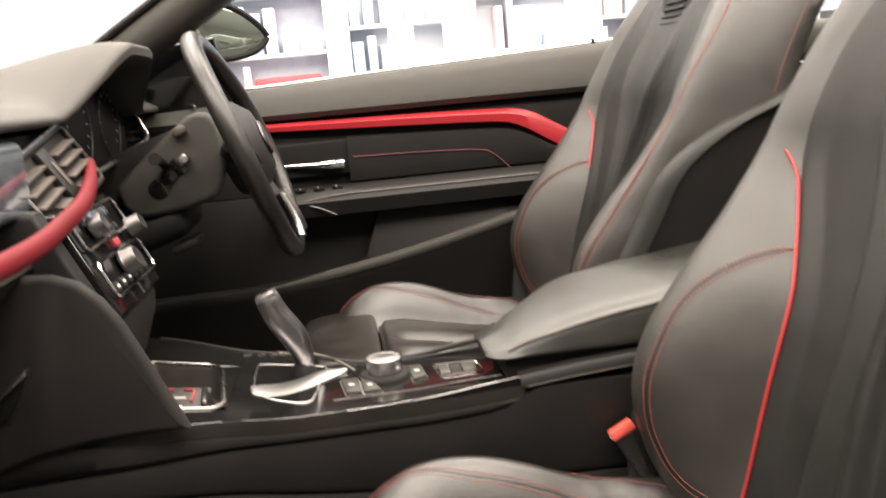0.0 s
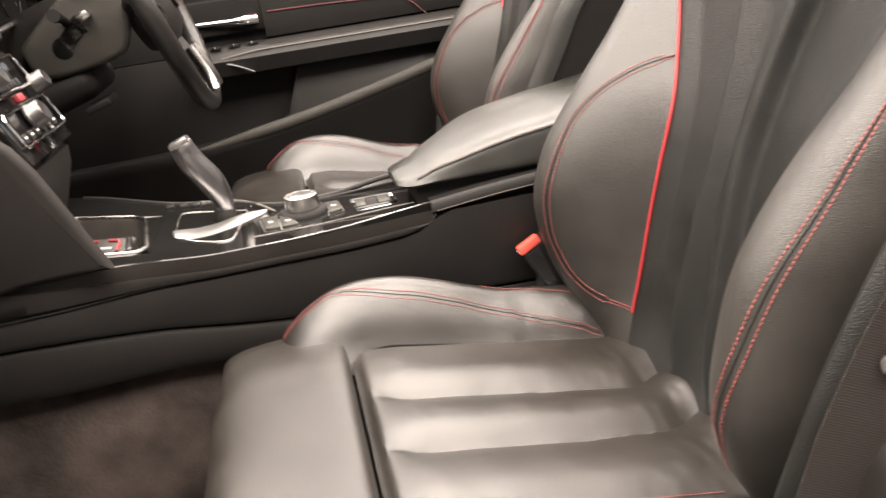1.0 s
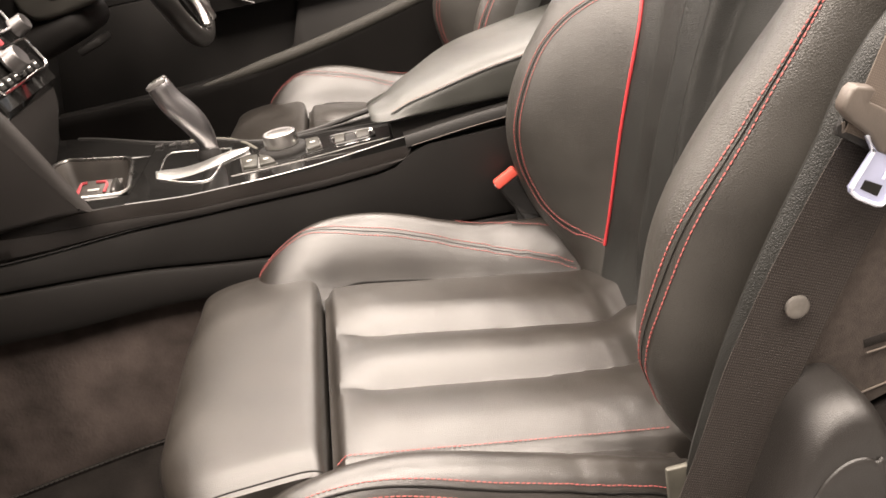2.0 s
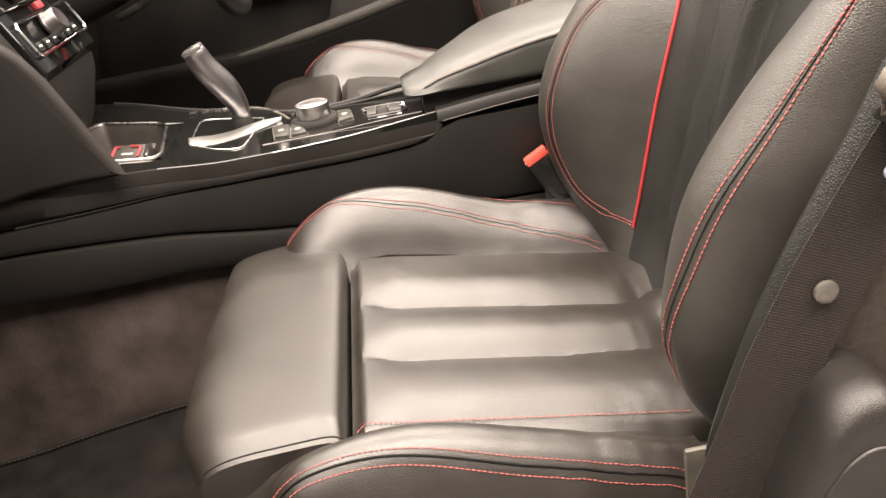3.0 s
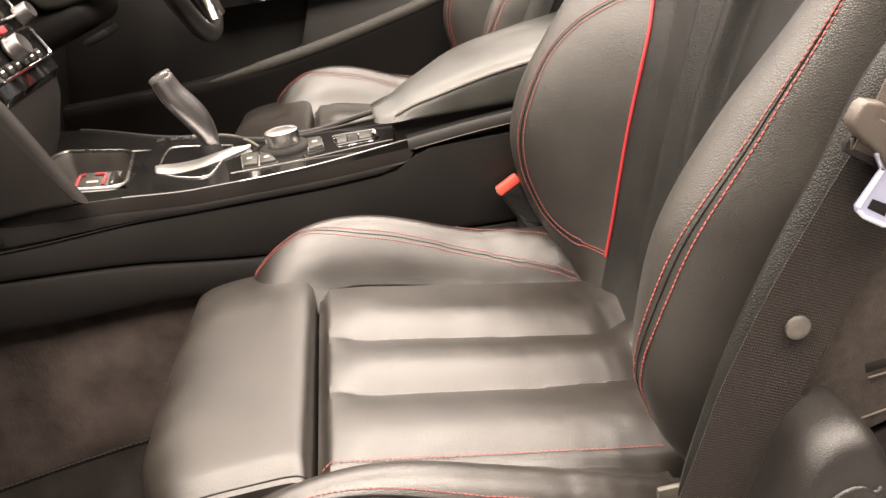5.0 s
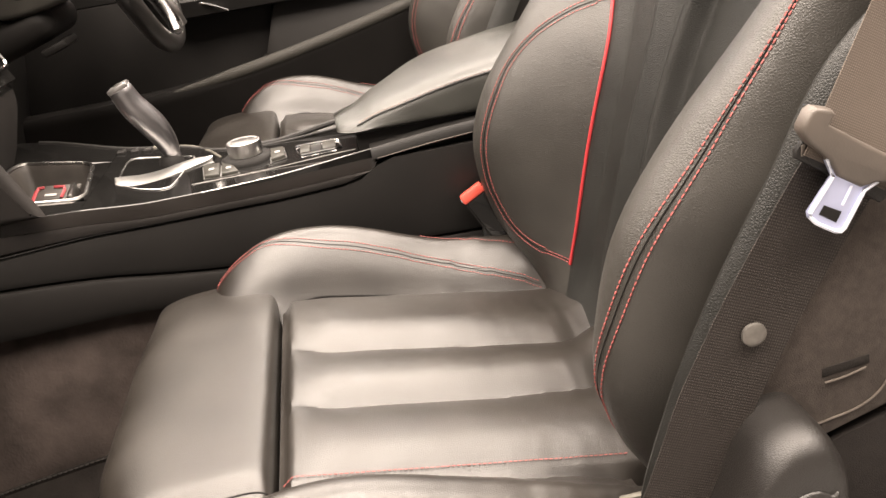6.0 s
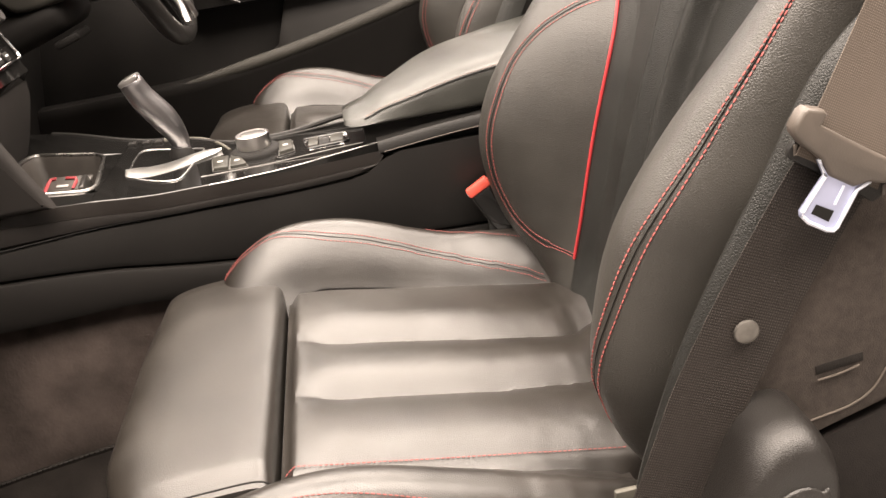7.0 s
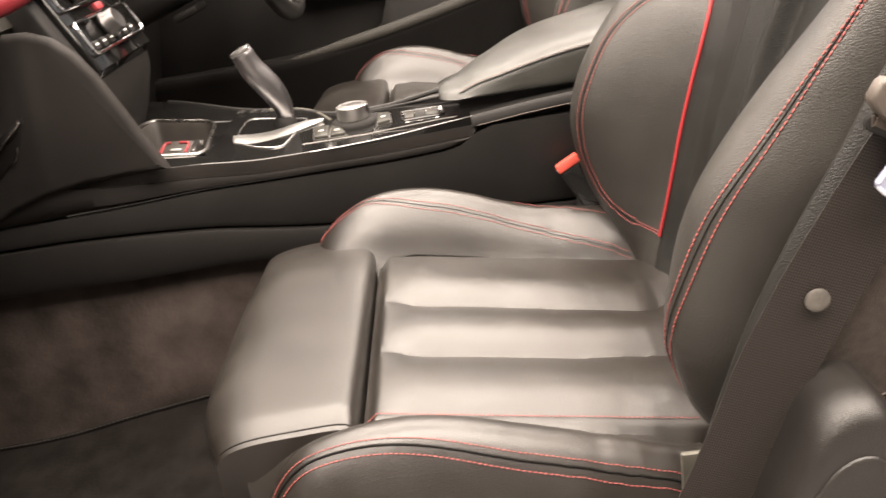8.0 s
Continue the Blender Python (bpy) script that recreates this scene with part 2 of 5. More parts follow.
def tube(path, radius, n=8, closed=False, flat=1.0, bm=None):
    """A round cord along a path; radius may be a function of 0..1."""
    own = bmesh.new()
    path = [Vector(q) for q in path]
    rows, up = [], Vector((0, 0, 1))
    for i, q in enumerate(path):
        ahead = (path[(i + 1) % len(path)] - path[i - 1]) if closed else (path[min(i + 1, len(path) - 1)] - path[max(i - 1, 0)])
        ahead.normalize()
        side = ahead.cross(up)
        side = side.normalized() if side.length > 1e-4 else Vector((0, 1, 0))
        over = side.cross(ahead)
        r = radius(i / (len(path) - 1)) if callable(radius) else radius
        rows.append([q + r * (math.cos(2 * math.pi * k / n) * side + flat * math.sin(2 * math.pi * k / n) * over) for k in range(n)])
    if closed:
        rows.append(rows[0])
    grid(own, rows, closed=True, caps=not closed)
    if closed:
        bmesh.ops.remove_doubles(own, verts=own.verts, dist=1e-6)
    return merge(bm, own)


def turned(profile, n=24, m=None, bm=None):
    """A turned body: pairs of radius, height round z."""
    own = bmesh.new()
    grid(own, [[(r * math.cos(2 * math.pi * k / n), r * math.sin(2 * math.pi * k / n), h) for k in range(n)] for r, h in profile], closed=True, caps=True)
    if m is not None:
        bmesh.ops.transform(own, verts=own.verts, matrix=m)
    return merge(bm, own)


def stitches(path, length=0.0031, gap=0.0009, radius=0.00052):
    """Separate raised stitches along a path, joined in one mesh."""
    bm = bmesh.new()
    walked, at, laid = 0.0, Vector(path[0]), None
    for a, b in zip(path, path[1:]):
        a, b = Vector(a), Vector(b)
        seg = (b - a).length
        if seg < 1e-6:
            continue
        s = (length + gap) - walked
        while s <= seg:
            q = a + (b - a) * (s / seg)
            d = (b - a).normalized() * length / 2
            n1 = d.cross(Vector((0, 0, 1)))
            n1 = n1.normalized() * radius if n1.length > 1e-7 else Vector((0, radius, 0))
            n2 = d.cross(n1).normalized() * radius
            ring = [[q + f * d + w * (c * n1 + e * n2) for c, e in ((1, 0), (0, 1), (-1, 0), (0, -1))] for f, w in ((-1, 0.4), (-0.6, 1), (0.6, 1), (1, 0.4))]
            grid(bm, ring, closed=True, caps=True)
            s += length + gap
        walked = seg - (s - (length + gap))
    return bm


def ease(a, b, x):
    t = min(1, max(0, (x - a) / (b - a)))
    return t * t * (3 - 2 * t)


def lerp(table, x):
    """Smooth value from a short table of pairs."""
    if x <= table[0][0]:
        return table[0][1]
    for i, ((a, u), (b, v)) in enumerate(zip(table, table[1:])):
        if x <= b:
            p, q = table[max(i - 1, 0)], table[min(i + 2, len(table) - 1)]
            m0 = (v - p[1]) / (b - p[0])
            m1 = (q[1] - u) / (q[0] - a)
            t, h = (x - a) / (b - a), b - a
            return (2 * t**3 - 3 * t * t + 1) * u + (t**3 - 2 * t * t + t) * h * m0 + (3 * t * t - 2 * t**3) * v + (t**3 - t * t) * h * m1
    return table[-1][1]


# ---- seats ----
def make_seat(cy):
    """A sports seat, its middle at cy; o is the distance from its middle, positive towards the console."""
    seat = thing("sports_seat", (0.16, cy, 0.27), "black leather sports seat with red piping and red double stitching", "car seat", "front seats")

    def zc(x):
        return 0.493 - 0.19 * (x - 0.02)

    # cushion middle with three long rolls; two seams part them
    def seam_o(x, k):
        return (-0.155, -0.0500 + 0.008 * ease(0.18, 0.30, x), 0.0450 - 0.004 * ease(0.1, 0.3, x), 0.155)[k]

    def pleat(x, q):
        for k in range(3):
            a, b = seam_o(x, k), seam_o(x, k + 1)
            if q <= b or k == 2:
                return k + min(1, max(0, (q - a) / (b - a)))

    def cushion(x, q):
        o = q + 0.022 * ease(0.275, 0.330, x) * (1 - min(1, abs(q) / 0.157) ** 2)
        k = pleat(x, q)
        f = k - min(2, int(k))
        # each roll rises from its near seam to a crest and sinks slowly to the far one
        if f < 0.45:
            roll = math.sin(math.pi / 2 * f / 0.45) ** 0.95
            if k < 1:
                roll = 0.12 + 0.88 * roll
        else:
            roll = 1 - (0.30 if k >= 2 else 0.80) * ((f - 0.45) / 0.55) ** 2
        fade = ease(0.362, 0.318, x) * ease(0.018, 0.070, x)
        wrinkle = 0.0008 * noise.noise((x * 22, o * 16, 0)) + (0.0005 * noise.noise((x * 60, o * 22, 0)) + 0.0004 * noise.noise((x * 120, o * 50, 4))) * ease(0.14, 0.29, x)
        wrinkle += 0.0007 * noise.noise((x * 150, o * 22, 9)) * ease(0.255, 0.31, x)
        z = zc(x) - 0.003 + 0.0135 * (roll * fade + 0.55 * (1 - fade)) + wrinkle
        z += 0.016 * ease(0.295, 0.350, x)
        z -= 0.012 * ease(0.030, 0.017, x) + 0.010 * (ease(0.147, 0.157, o) + ease(0.150, 0.172, -o)) + 0.03 * ease(0.27, 0.31, x) * ease(0.148, 0.168, -o)
        return (x, cy + o, z)

    part("cushion", slab(cushion, 0.0165, 0.372, 96, -0.170, 0.157, 124, lambda x, o: (x, cy + o, 0.40)), SMOOTH, seat, "worn black leather cushion with three pleats")

    for k in (1, 2):
        part("pleat_seam", tube([Vector(cushion(x, seam_o(x, k))) + Vector((0, 0, 0.0001)) for x in [0.040 + 0.285 * i / 60 for i in range(61)]], 0.0008, 6), DARK, seat)

    # thigh support
    def thigh(a, o):
        end = ease(0.142, 0.168, -o) + ease(0.185, 0.206, o)
        front = -0.129 + (0.030 if o < 0 else 0.006) * ease(0.06, 0.18, abs(o)) ** 1.5
        back = 0.0132
        c, s = math.cos(a), math.sin(a)
        x = (front + back) / 2 + (back - front) / 2 * math.copysign(abs(c) ** (0.27 if c > 0 else 0.74), c)
        top = 0.047 - (0.008 if o < 0 else 0.003) * end
        z = 0.462 + (top if s > 0 else 0.024 + 0.012 * ease(0.166, 0.05, abs(o))) * math.copysign(abs(s) ** (0.40 if c < 0 else 0.24), s)
        return (x, cy + o, z + 0.04 * (x - back) * (1 if s > 0 else 0))

    bm = bmesh.new()
    os_ = [-0.165 + 0.368 * i / 40 for i in range(41)]
    grid(bm, [[thigh(2 * math.pi * (k + 0.5) / 64, o) for k in range(64)] for o in os_], closed=True, caps=True)
    part("thigh_support", bm, SMOOTH, seat, "smooth black leather thigh support")
    part("edge_seam", tube([thigh(2 * math.pi * (k + 0.5) / 64, -0.160) for k in range(1, 27)], 0.0009, 6), DARK, seat)
    part("gap_lining", box(0.008, 0.022, cy - 0.15, cy + 0.15, 0.43, 0.462, 0.002), DARK, seat)

    # cushion bolsters, inboard s = 1, outboard s = -1
    ridge = ((-0.082, 0.450), (-0.052, 0.505), (-0.036, 0.522), (-0.021, 0.533), (0.008, 0.547), (0.04, 0.552), (0.072, 0.550), (0.103, 0.543), (0.133, 0.532), (0.176, 0.515), (0.213, 0.505), (0.284, 0.493), (0.36, 0.475))

    low_ridge = ((-0.075, 0.425), (-0.045, 0.487), (-0.01, 0.512), (0.065, 0.519), (0.16, 0.492), (0.25, 0.460), (0.36, 0.425))

    def bolster(s):
        def at(x, k):
            zr, zb = lerp(ridge, x), zc(x) - 0.022
            shrink = ease(-0.078, -0.01, x)
            if s < 0:
                shrink *= 1 - 0.55 * ease(0.255, 0.278, x) ** 2
            pts = ((0.136, zb + 0.004), (0.153, zb + 0.36 * (zr - zb)), (0.170, zb + 0.70 * (zr - zb)), (0.194, zr), (0.216, zr - 0.006), (0.234, zr - 0.030), (0.241, zr - 0.065), (0.238, 0.36), (0.15, 0.36))
            if s < 0:
                zr = lerp(low_ridge, x)
                pts = ((0.146, zb + 0.008), (0.156, zb + 0.45 * (zr - zb)), (0.172, zr - 0.012), (0.190, zr - 0.001), (0.208, zr - 0.008), (0.230, zr - 0.040), (0.244, zr - 0.080), (0.242, 0.36), (0.15, 0.36))
            line = spline([(x, o, z) for o, z in pts[:7]], 4) + [Vector((x, *pts[7])), Vector((x, *pts[8]))]
            q = line[k]
            o = 0.19 + (q.y - 0.19) * (0.72 + 0.28 * shrink)
            pucker = (0.0022 * noise.noise((x * 70, q.z * 30, 3 * s)) + 0.0010 * noise.noise((x * 150, q.z * 50, 7))) * ease(0.08, 0.24, x)
            return (x, cy + s * o, max(q.z, 0.36) + pucker)

        bm = bmesh.new()
        n = 6 * 4 + 3
        reach = 0.435 if s > 0 else 0.352
        xs = [-0.080 + (reach + 0.005) * (i / 60) ** 1.25 for i in range(61)]
        grid(bm, [[at(x, k) for k in range(n)] for x in xs], closed=True, caps=True)
        return bm, at

    for s, label in ((1, "cushion_bolster"), (-1, "cushion_bolster")):
        bm, at = bolster(s)
        b = part(label, bm, SMOOTH, seat)
        xs = [-0.052 + (0.346 if s > 0 else 0.306) * i / 80 for i in range(81)]
        if s > 0:
            lift = Vector((0, 0, 0.0010))
            sway = ((-0.06, 0.194), (-0.02, 0.194), (0.007, 0.193), (0.039, 0.186), (0.07, 0.181), (0.106, 0.179), (0.159, 0.176), (0.218, 0.169), (0.277, 0.160), (0.30, 0.155))

            def drape(d, far=0):
                out = []
                for x in xs[52 if far else 0 :]:
                    o = lerp(sway, x) + d * (1 - 0.3 * ease(0.2, 0.3, x)) + 0.028 * far
                    col = [Vector(at(x, k)) for k in range(0, 25)]
                    for a, c in zip(col, col[1:]):
                        if (a.y - cy) <= o <= (c.y - cy) and c.y > a.y:
                            f = (o - (a.y - cy)) / (c.y - a.y)
                            out.append(a.lerp(c, f) + lift)
                            break
                return out

            part("stitching", stitches(drape(-0.0028), radius=0.00045), THREAD, b, "red twin stitching")
            part("stitching", stitches(drape(0.0028), radius=0.00045), THREAD, b, "red twin stitching")
            part("seam", tube(drape(0.0), 0.0003, 6), DARK, b)
            # crease where the bolster rises from the cushion, its shade drawn as dark cord
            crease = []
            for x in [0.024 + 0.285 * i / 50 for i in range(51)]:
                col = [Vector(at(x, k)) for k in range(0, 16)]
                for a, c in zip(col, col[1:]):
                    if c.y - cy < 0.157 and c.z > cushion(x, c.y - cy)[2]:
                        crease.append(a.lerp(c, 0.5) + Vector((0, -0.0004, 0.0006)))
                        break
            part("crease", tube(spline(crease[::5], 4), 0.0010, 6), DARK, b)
            part("stitching", stitches(drape(0.0, 1), radius=0.0004), THREAD, b, "red single stitching")
        else:

            def drape(d):
                out = []
                for x in xs:
                    o = 0.2055 + d + 0.0085 * ease(-0.02, 0.14, x)
                    col = [Vector(at(x, k)) for k in range(0, 25)]
                    for a, c in zip(col, col[1:]):
                        u, v = cy - a.y, cy - c.y
                        if u <= o <= v and v > u:
                            out.append(a.lerp(c, (o - u) / (v - u)) + Vector((0, -0.0004, 0.0010)))
                            break
                return out

            part("stitching", stitches(drape(-0.0036)), THREAD, b, "red twin stitching")
            part("stitching", stitches(drape(0.0044)), THREAD, b, "red twin stitching")
            part("seam", tube(drape(0.0), 0.0009, 6), DARK, b)
            edge = [Vector((x, cy - 0.1445 - 0.005 * ease(0.04, -0.02, x), max(cushion(x, -0.1445)[2] + 0.0012, zc(x) - 0.002, Vector(at(x, 1)).z + 0.001))) for x in [0.018 + 0.262 * i / 70 for i in range(71)]]
            part("stitching", stitches(edge), THREAD, b, "red single stitching")

    # backrest
    amp = ((0.43, 0.004), (0.48, 0.038), (0.53, 0.070), (0.60, 0.096), (0.66, 0.094), (0.72, 0.073), (0.78, 0.047), (0.86, 0.020), (0.98, 0.014), (1.2, 0.01))
    wide = ((0.42, 0.225), (0.50, 0.250), (0.62, 0.262), (0.80, 0.262), (0.92, 0.250), (1.03, 0.222), (1.14, 0.165))
    pipe = ((0.42, 0.118), (0.50, 0.1170), (0.60, 0.1110), (0.67, 0.1100), (0.711, 0.1145), (0.747, 0.1290), (0.785, 0.1475), (0.813, 0.1610), (0.84, 0.168), (0.88, 0.168), (0.95, 0.160), (1.14, 0.09))
    amp_out = ((0.43, 0.006), (0.48, 0.044), (0.505, 0.064), (0.53, 0.078), (0.56, 0.091), (0.60, 0.096), (0.66, 0.094), (0.72, 0.073), (0.78, 0.047), (0.86, 0.020), (0.98, 0.014), (1.2, 0.01))

    ridges = ((0.42, 0.036), (0.52, 0.032), (0.60, 0.025), (0.68, 0.022), (0.77, 0.032), (0.88, 0.060), (1.1, 0.09))

    def span(z, o):
        """Half width; the inboard side is narrower towards the top."""
        return lerp(wide, z) - (0.032 * ease(0.64, 0.84, z) if o > 0 else 0.0)

    def xc(z):
        return 0.318 + 0.285 * (z - 0.44) + 0.85 * max(0, z - 0.86) ** 1.6 - 0.010 * math.sin(math.pi * ease(0.44, 0.85, z))

    def front(o, z):
        a, p, w = abs(o), lerp(pipe, z), span(z, o)
        x = xc(z)
        mid = 0.010 * ease(0, p, a)
        if a <= p:
            r = lerp(ridges, z)
            fold = 0.0100 * math.exp(-(((a - r) / (0.018 if a < r else 0.010)) ** 2)) - 0.009 * ease(r, r + 0.014, a) * ease(p, p - 0.03, a)
            return x - mid - fold * ease(0.43, 0.50, z) * ease(1.0, 0.86, z) + 0.005 * ease(0.54, 0.46, z) * ease(p, p - 0.03, a)
        t = (a - p) / (w - p)
        rise = math.sin(min(1, t / 0.62) * math.pi / 2) ** 1.15 if t < 0.62 else 1
        fall = 0 if t < 0.62 else ((t - 0.62) / 0.38) ** 2.6
        swell = lerp(amp if o > 0 else amp_out, z)
        return x - mid - swell * rise + fall * (swell + 0.065)

    Z0, Z1 = 0.425, 1.13

    def bpt(o, z):
        return Vector((front(o, z), cy + o, z))

    NZ = 72
    zs = [Z0 + (Z1 - Z0) * i / NZ for i in range(NZ + 1)]
    bm = bmesh.new()
    grid(bm, [[bpt(lerp(pipe, z) * f, z) for f in [-1 + 2 * k / 140 for k in range(141)]] for z in zs])
    part("backrest_panel", bm, PANELHIDE, seat, "black leather backrest panel")
    for s in (1, -1):
        bm = bmesh.new()
        rows = []
        for z in zs:
            p, w = lerp(pipe, z), span(z, s)
            row = [bpt(s * (p + (w - p) * (k / 30)), z) for k in range(31)]
            row += [Vector((xc(z) + d, cy + s * (w + e), z)) for d, e in ((0.070, 0.002), (0.095, 0.003), (0.115, 0.001), (0.126, -0.008), (0.130, -0.03))]
            rows.append(row)
        grid(bm, rows)
        b = part("backrest_bolster", bm, LEATHER, seat, "black leather side bolster")
        lace = ((0.43, 0.118), (0.49, 0.1175), (0.53, 0.1140), (0.60, 0.1105), (0.67, 0.1095), (0.711, 0.1145), (0.747, 0.1295), (0.785, 0.1485), (0.813, 0.164), (0.83, 0.176), (0.86, 0.200))

        def top(f):
            out = []
            for z in f:
                o = lerp(lace, z)
                slope = (front(o + 0.002, z) - front(o - 0.002, z)) / 0.004
                out.append(bpt(s * o, z) + Vector((-1, s * slope, 0.25)).normalized() * 0.0013)
            return out

        part("piping", tube(top([0.486 + (0.349 if s > 0 else 0.20) * i / 60 for i in range(61)]), 0.0017, 8), PIPING, b, "bright red piping")

        def shifted(o, z, d):
            slope = (front(o + 0.002, z) - front(o - 0.002, z)) / 0.004
            o += d / math.sqrt(1 + slope * slope)
            slope = (front(o + 0.002, z) - front(o - 0.002, z)) / 0.004
            return bpt(s * o, z) + Vector((-1, s * slope, 0.2)).normalized() * 0.0006

        # twin seam that bows over the face of the bolster, as distances from the middle and heights
        arc = spline([(o, 0, z) for o, z in ((0.1310, 0.747), (0.143, 0.743), (0.155, 0.735), (0.170, 0.717), (0.1795, 0.693), (0.1815, 0.660), (0.1830, 0.622), (0.1830, 0.590), (0.1815, 0.557), (0.172, 0.520), (0.153, 0.4985), (0.121, 0.489))], 8)

        def bow(d):
            out = []
            for i, q in enumerate(arc):
                f = i / (len(arc) - 1)
                way = (arc[min(i + 1, len(arc) - 1)] - arc[max(i - 1, 0)]).normalized()
                e = d * (1 if 0.06 < f < 0.94 else 0.4)
                slope = (front(q.x + 0.002, q.z) - front(q.x - 0.002, q.z)) / 0.004
                o, z = q.x - e * way.z / math.sqrt(1 + slope * slope), q.z + e * way.x
                slope = (front(o + 0.002, z) - front(o - 0.002, z)) / 0.004
                out.append(bpt(s * o, z) + Vector((-1, s * slope, 0.2)).normalized() * 0.0006)
            return out

        crest = ((0.485, 0.172), (0.50, 0.182), (0.53, 0.197), (0.56, 0.206), (0.579, 0.2105), (0.60, 0.2155), (0.625, 0.2200), (0.655, 0.2235), (0.69, 0.2265), (0.73, 0.2285), (0.77, 0.2300), (0.86, 0.232), (0.95, 0.228), (1.03, 0.205))

        def ridge_line(d):
            return [shifted(lerp(crest, z), z, d) for z in [0.488 + 0.53 * i / 120 for i in range(121)]]

        seam, gauge = (bow, 0.0040) if s > 0 else (ridge_line, 0.0049)
        bold = 0.00048 if s > 0 else 0.00062
        part("stitching", stitches(seam(-gauge), radius=bold), THREAD, b, "red twin stitching")
        part("stitching", stitches(seam(gauge), radius=bold), THREAD, b, "red twin stitching")
        part("seam", tube(seam(0.0), 0.0004, 6), DARK, b)

    # hard shell behind, with a padded lip beside each bolster
    lips = ([], [])
    lip_x = ((0.40, 0.240), (0.47, 0.250), (0.515, 0.256), (0.556, 0.266), (0.60, 0.280), (0.65, 0.302), (0.70, 0.329), (0.77, 0.371), (0.82, 0.445), (0.86, 0.545), (0.90, 0.60))
    bm = bmesh.new()
    rows = []
    for z in [0.40 + 0.47 * i / 40 for i in range(41)]:
        w = lerp(wide, z)
        back = xc(z) + 0.155
        lip = min(lerp(lip_x, z), back - 0.012)
        half = [(max(xc(z) + 0.085, lip + 0.01), w - 0.030), (lip + 0.022, w - 0.008), (lip + 0.008, w - 0.006), (lip + 0.001, w - 0.002), (lip, w + 0.001), (lip + 0.003, w + 0.0055), (lip + 0.009, w + 0.0100), (lip + 0.017, w + 0.0135), (lip + 0.03, w + 0.0150), (max(back - 0.03, lip + 0.035), w + 0.002), (max(back, lip + 0.04), w - 0.06)]
        thin = lerp(wide, z) - span(z, 1)
        for s, strip in ((-1, lips[0]), (1, lips[1])):
            strip.append([(x, cy + s * (o - (thin if s > 0 else 0.0)), z) for x, o in half[:9]])
        core = [half[0], (lip + 0.027, w + 0.004), (lip + 0.031, w + 0.0115), *half[-2:]]
        rows.append([(x, cy - o, z) for x, o in core] + [(x, cy + o - thin, z) for x, o in core[::-1]])
    grid(bm, rows, closed=True, caps=True)
    part("back_shell", bm, DARK, seat, "black seat-back shell")
    for strip in lips:
        part("shell_lip", grid(bmesh.new(), strip), PANELHIDE, seat, "padded leather lip of the shell")
    bm = bmesh.new()
    grid(bm, [[(xc(z) + 0.130 + 0.01 * math.cos(k / 12 * math.pi - math.pi / 2), cy + span(z, 1 - 2 * k / 12) * (1 - 2 * k / 12) * 0.9, z) for k in range(13)] for z in [0.80 + 0.33 * i / 12 for i in range(13)]])
    part("back_cover", bm, LEATHER, seat)
    bm = bmesh.new()
    rows = [[bpt(span(Z1, 1 - 2 * k / 24) * (1 - 2 * k / 24), Z1) for k in range(25)], [Vector((xc(Z1) + 0.06, cy + span(Z1, 1 - 2 * k / 24) * (1 - 2 * k / 24) * 0.95, Z1 + 0.025)) for k in range(25)], [Vector((xc(Z1) + 0.13, cy + span(Z1, 1 - 2 * k / 24) * (1 - 2 * k / 24), Z1)) for k in range(25)]]
    grid(bm, rows)
    part("top_cap", bm, LEATHER, seat)
    for s in (1, -1):
        part("stitching", stitches([Vector((xc(z) + 0.095, cy + s * (span(z, s) + 0.0035), z)) for z in [0.76 + 0.36 * i / 50 for i in range(51)]]), THREAD, seat, "red rear seam")

    # integrated headrest with an air vent
    hz, hx = 0.978, xc(0.978) + 0.011
    tilt = Matrix.Translation((hx - 0.006, cy, hz)) @ Matrix.Rotation(radians(24), 4, "Y")
    loop = lambda w, h, x: [tilt @ Vector((x, w * math.copysign(abs(math.cos(a)) ** 0.55, math.cos(a)), h * math.copysign(abs(math.sin(a)) ** 0.55, math.sin(a)))) for a in [2 * math.pi * k / 40 for k in range(40)]]
    part("vent_frame", tube(loop(0.066, 0.052, 0.0), 0.007, 8, closed=True), LEATHER, seat)
    part("vent_lip", tube([p for p in loop(0.058, 0.045, -0.003) if (tilt.inverted() @ p).z < -0.015], 0.0055, 8), STRAP, seat, "beige vent lip")
    part("vent_recess", box(-0.0045, 0.004, -0.058, 0.058, -0.044, 0.044, 0.001, m=tilt), DARK, seat)
    for k in range(5):
        part("vent_slat", box(-0.0075, -0.003, -0.040, 0.040, -0.026 + 0.012 * k, -0.0215 + 0.012 * k, 0.001, m=tilt), PANEL, seat)
    # base
    part("seat_base", box(-0.02, 0.36, cy - 0.20, cy + 0.20, 0.30, 0.41, 0.01), DARK, seat)
    for s in (1, -1):
        part("seat_rail", box(-0.08, 0.42, cy + s * 0.18 - 0.02, cy + s * 0.18 + 0.02, 0.262, 0.31, 0.004), STEEL, seat)
    part("recliner_bracket", box(0.240, 0.33, cy - 0.250, cy - 0.245, 0.34, 0.500, 0.002), BRACKET, seat, "bare metal recliner bracket")
    return seat


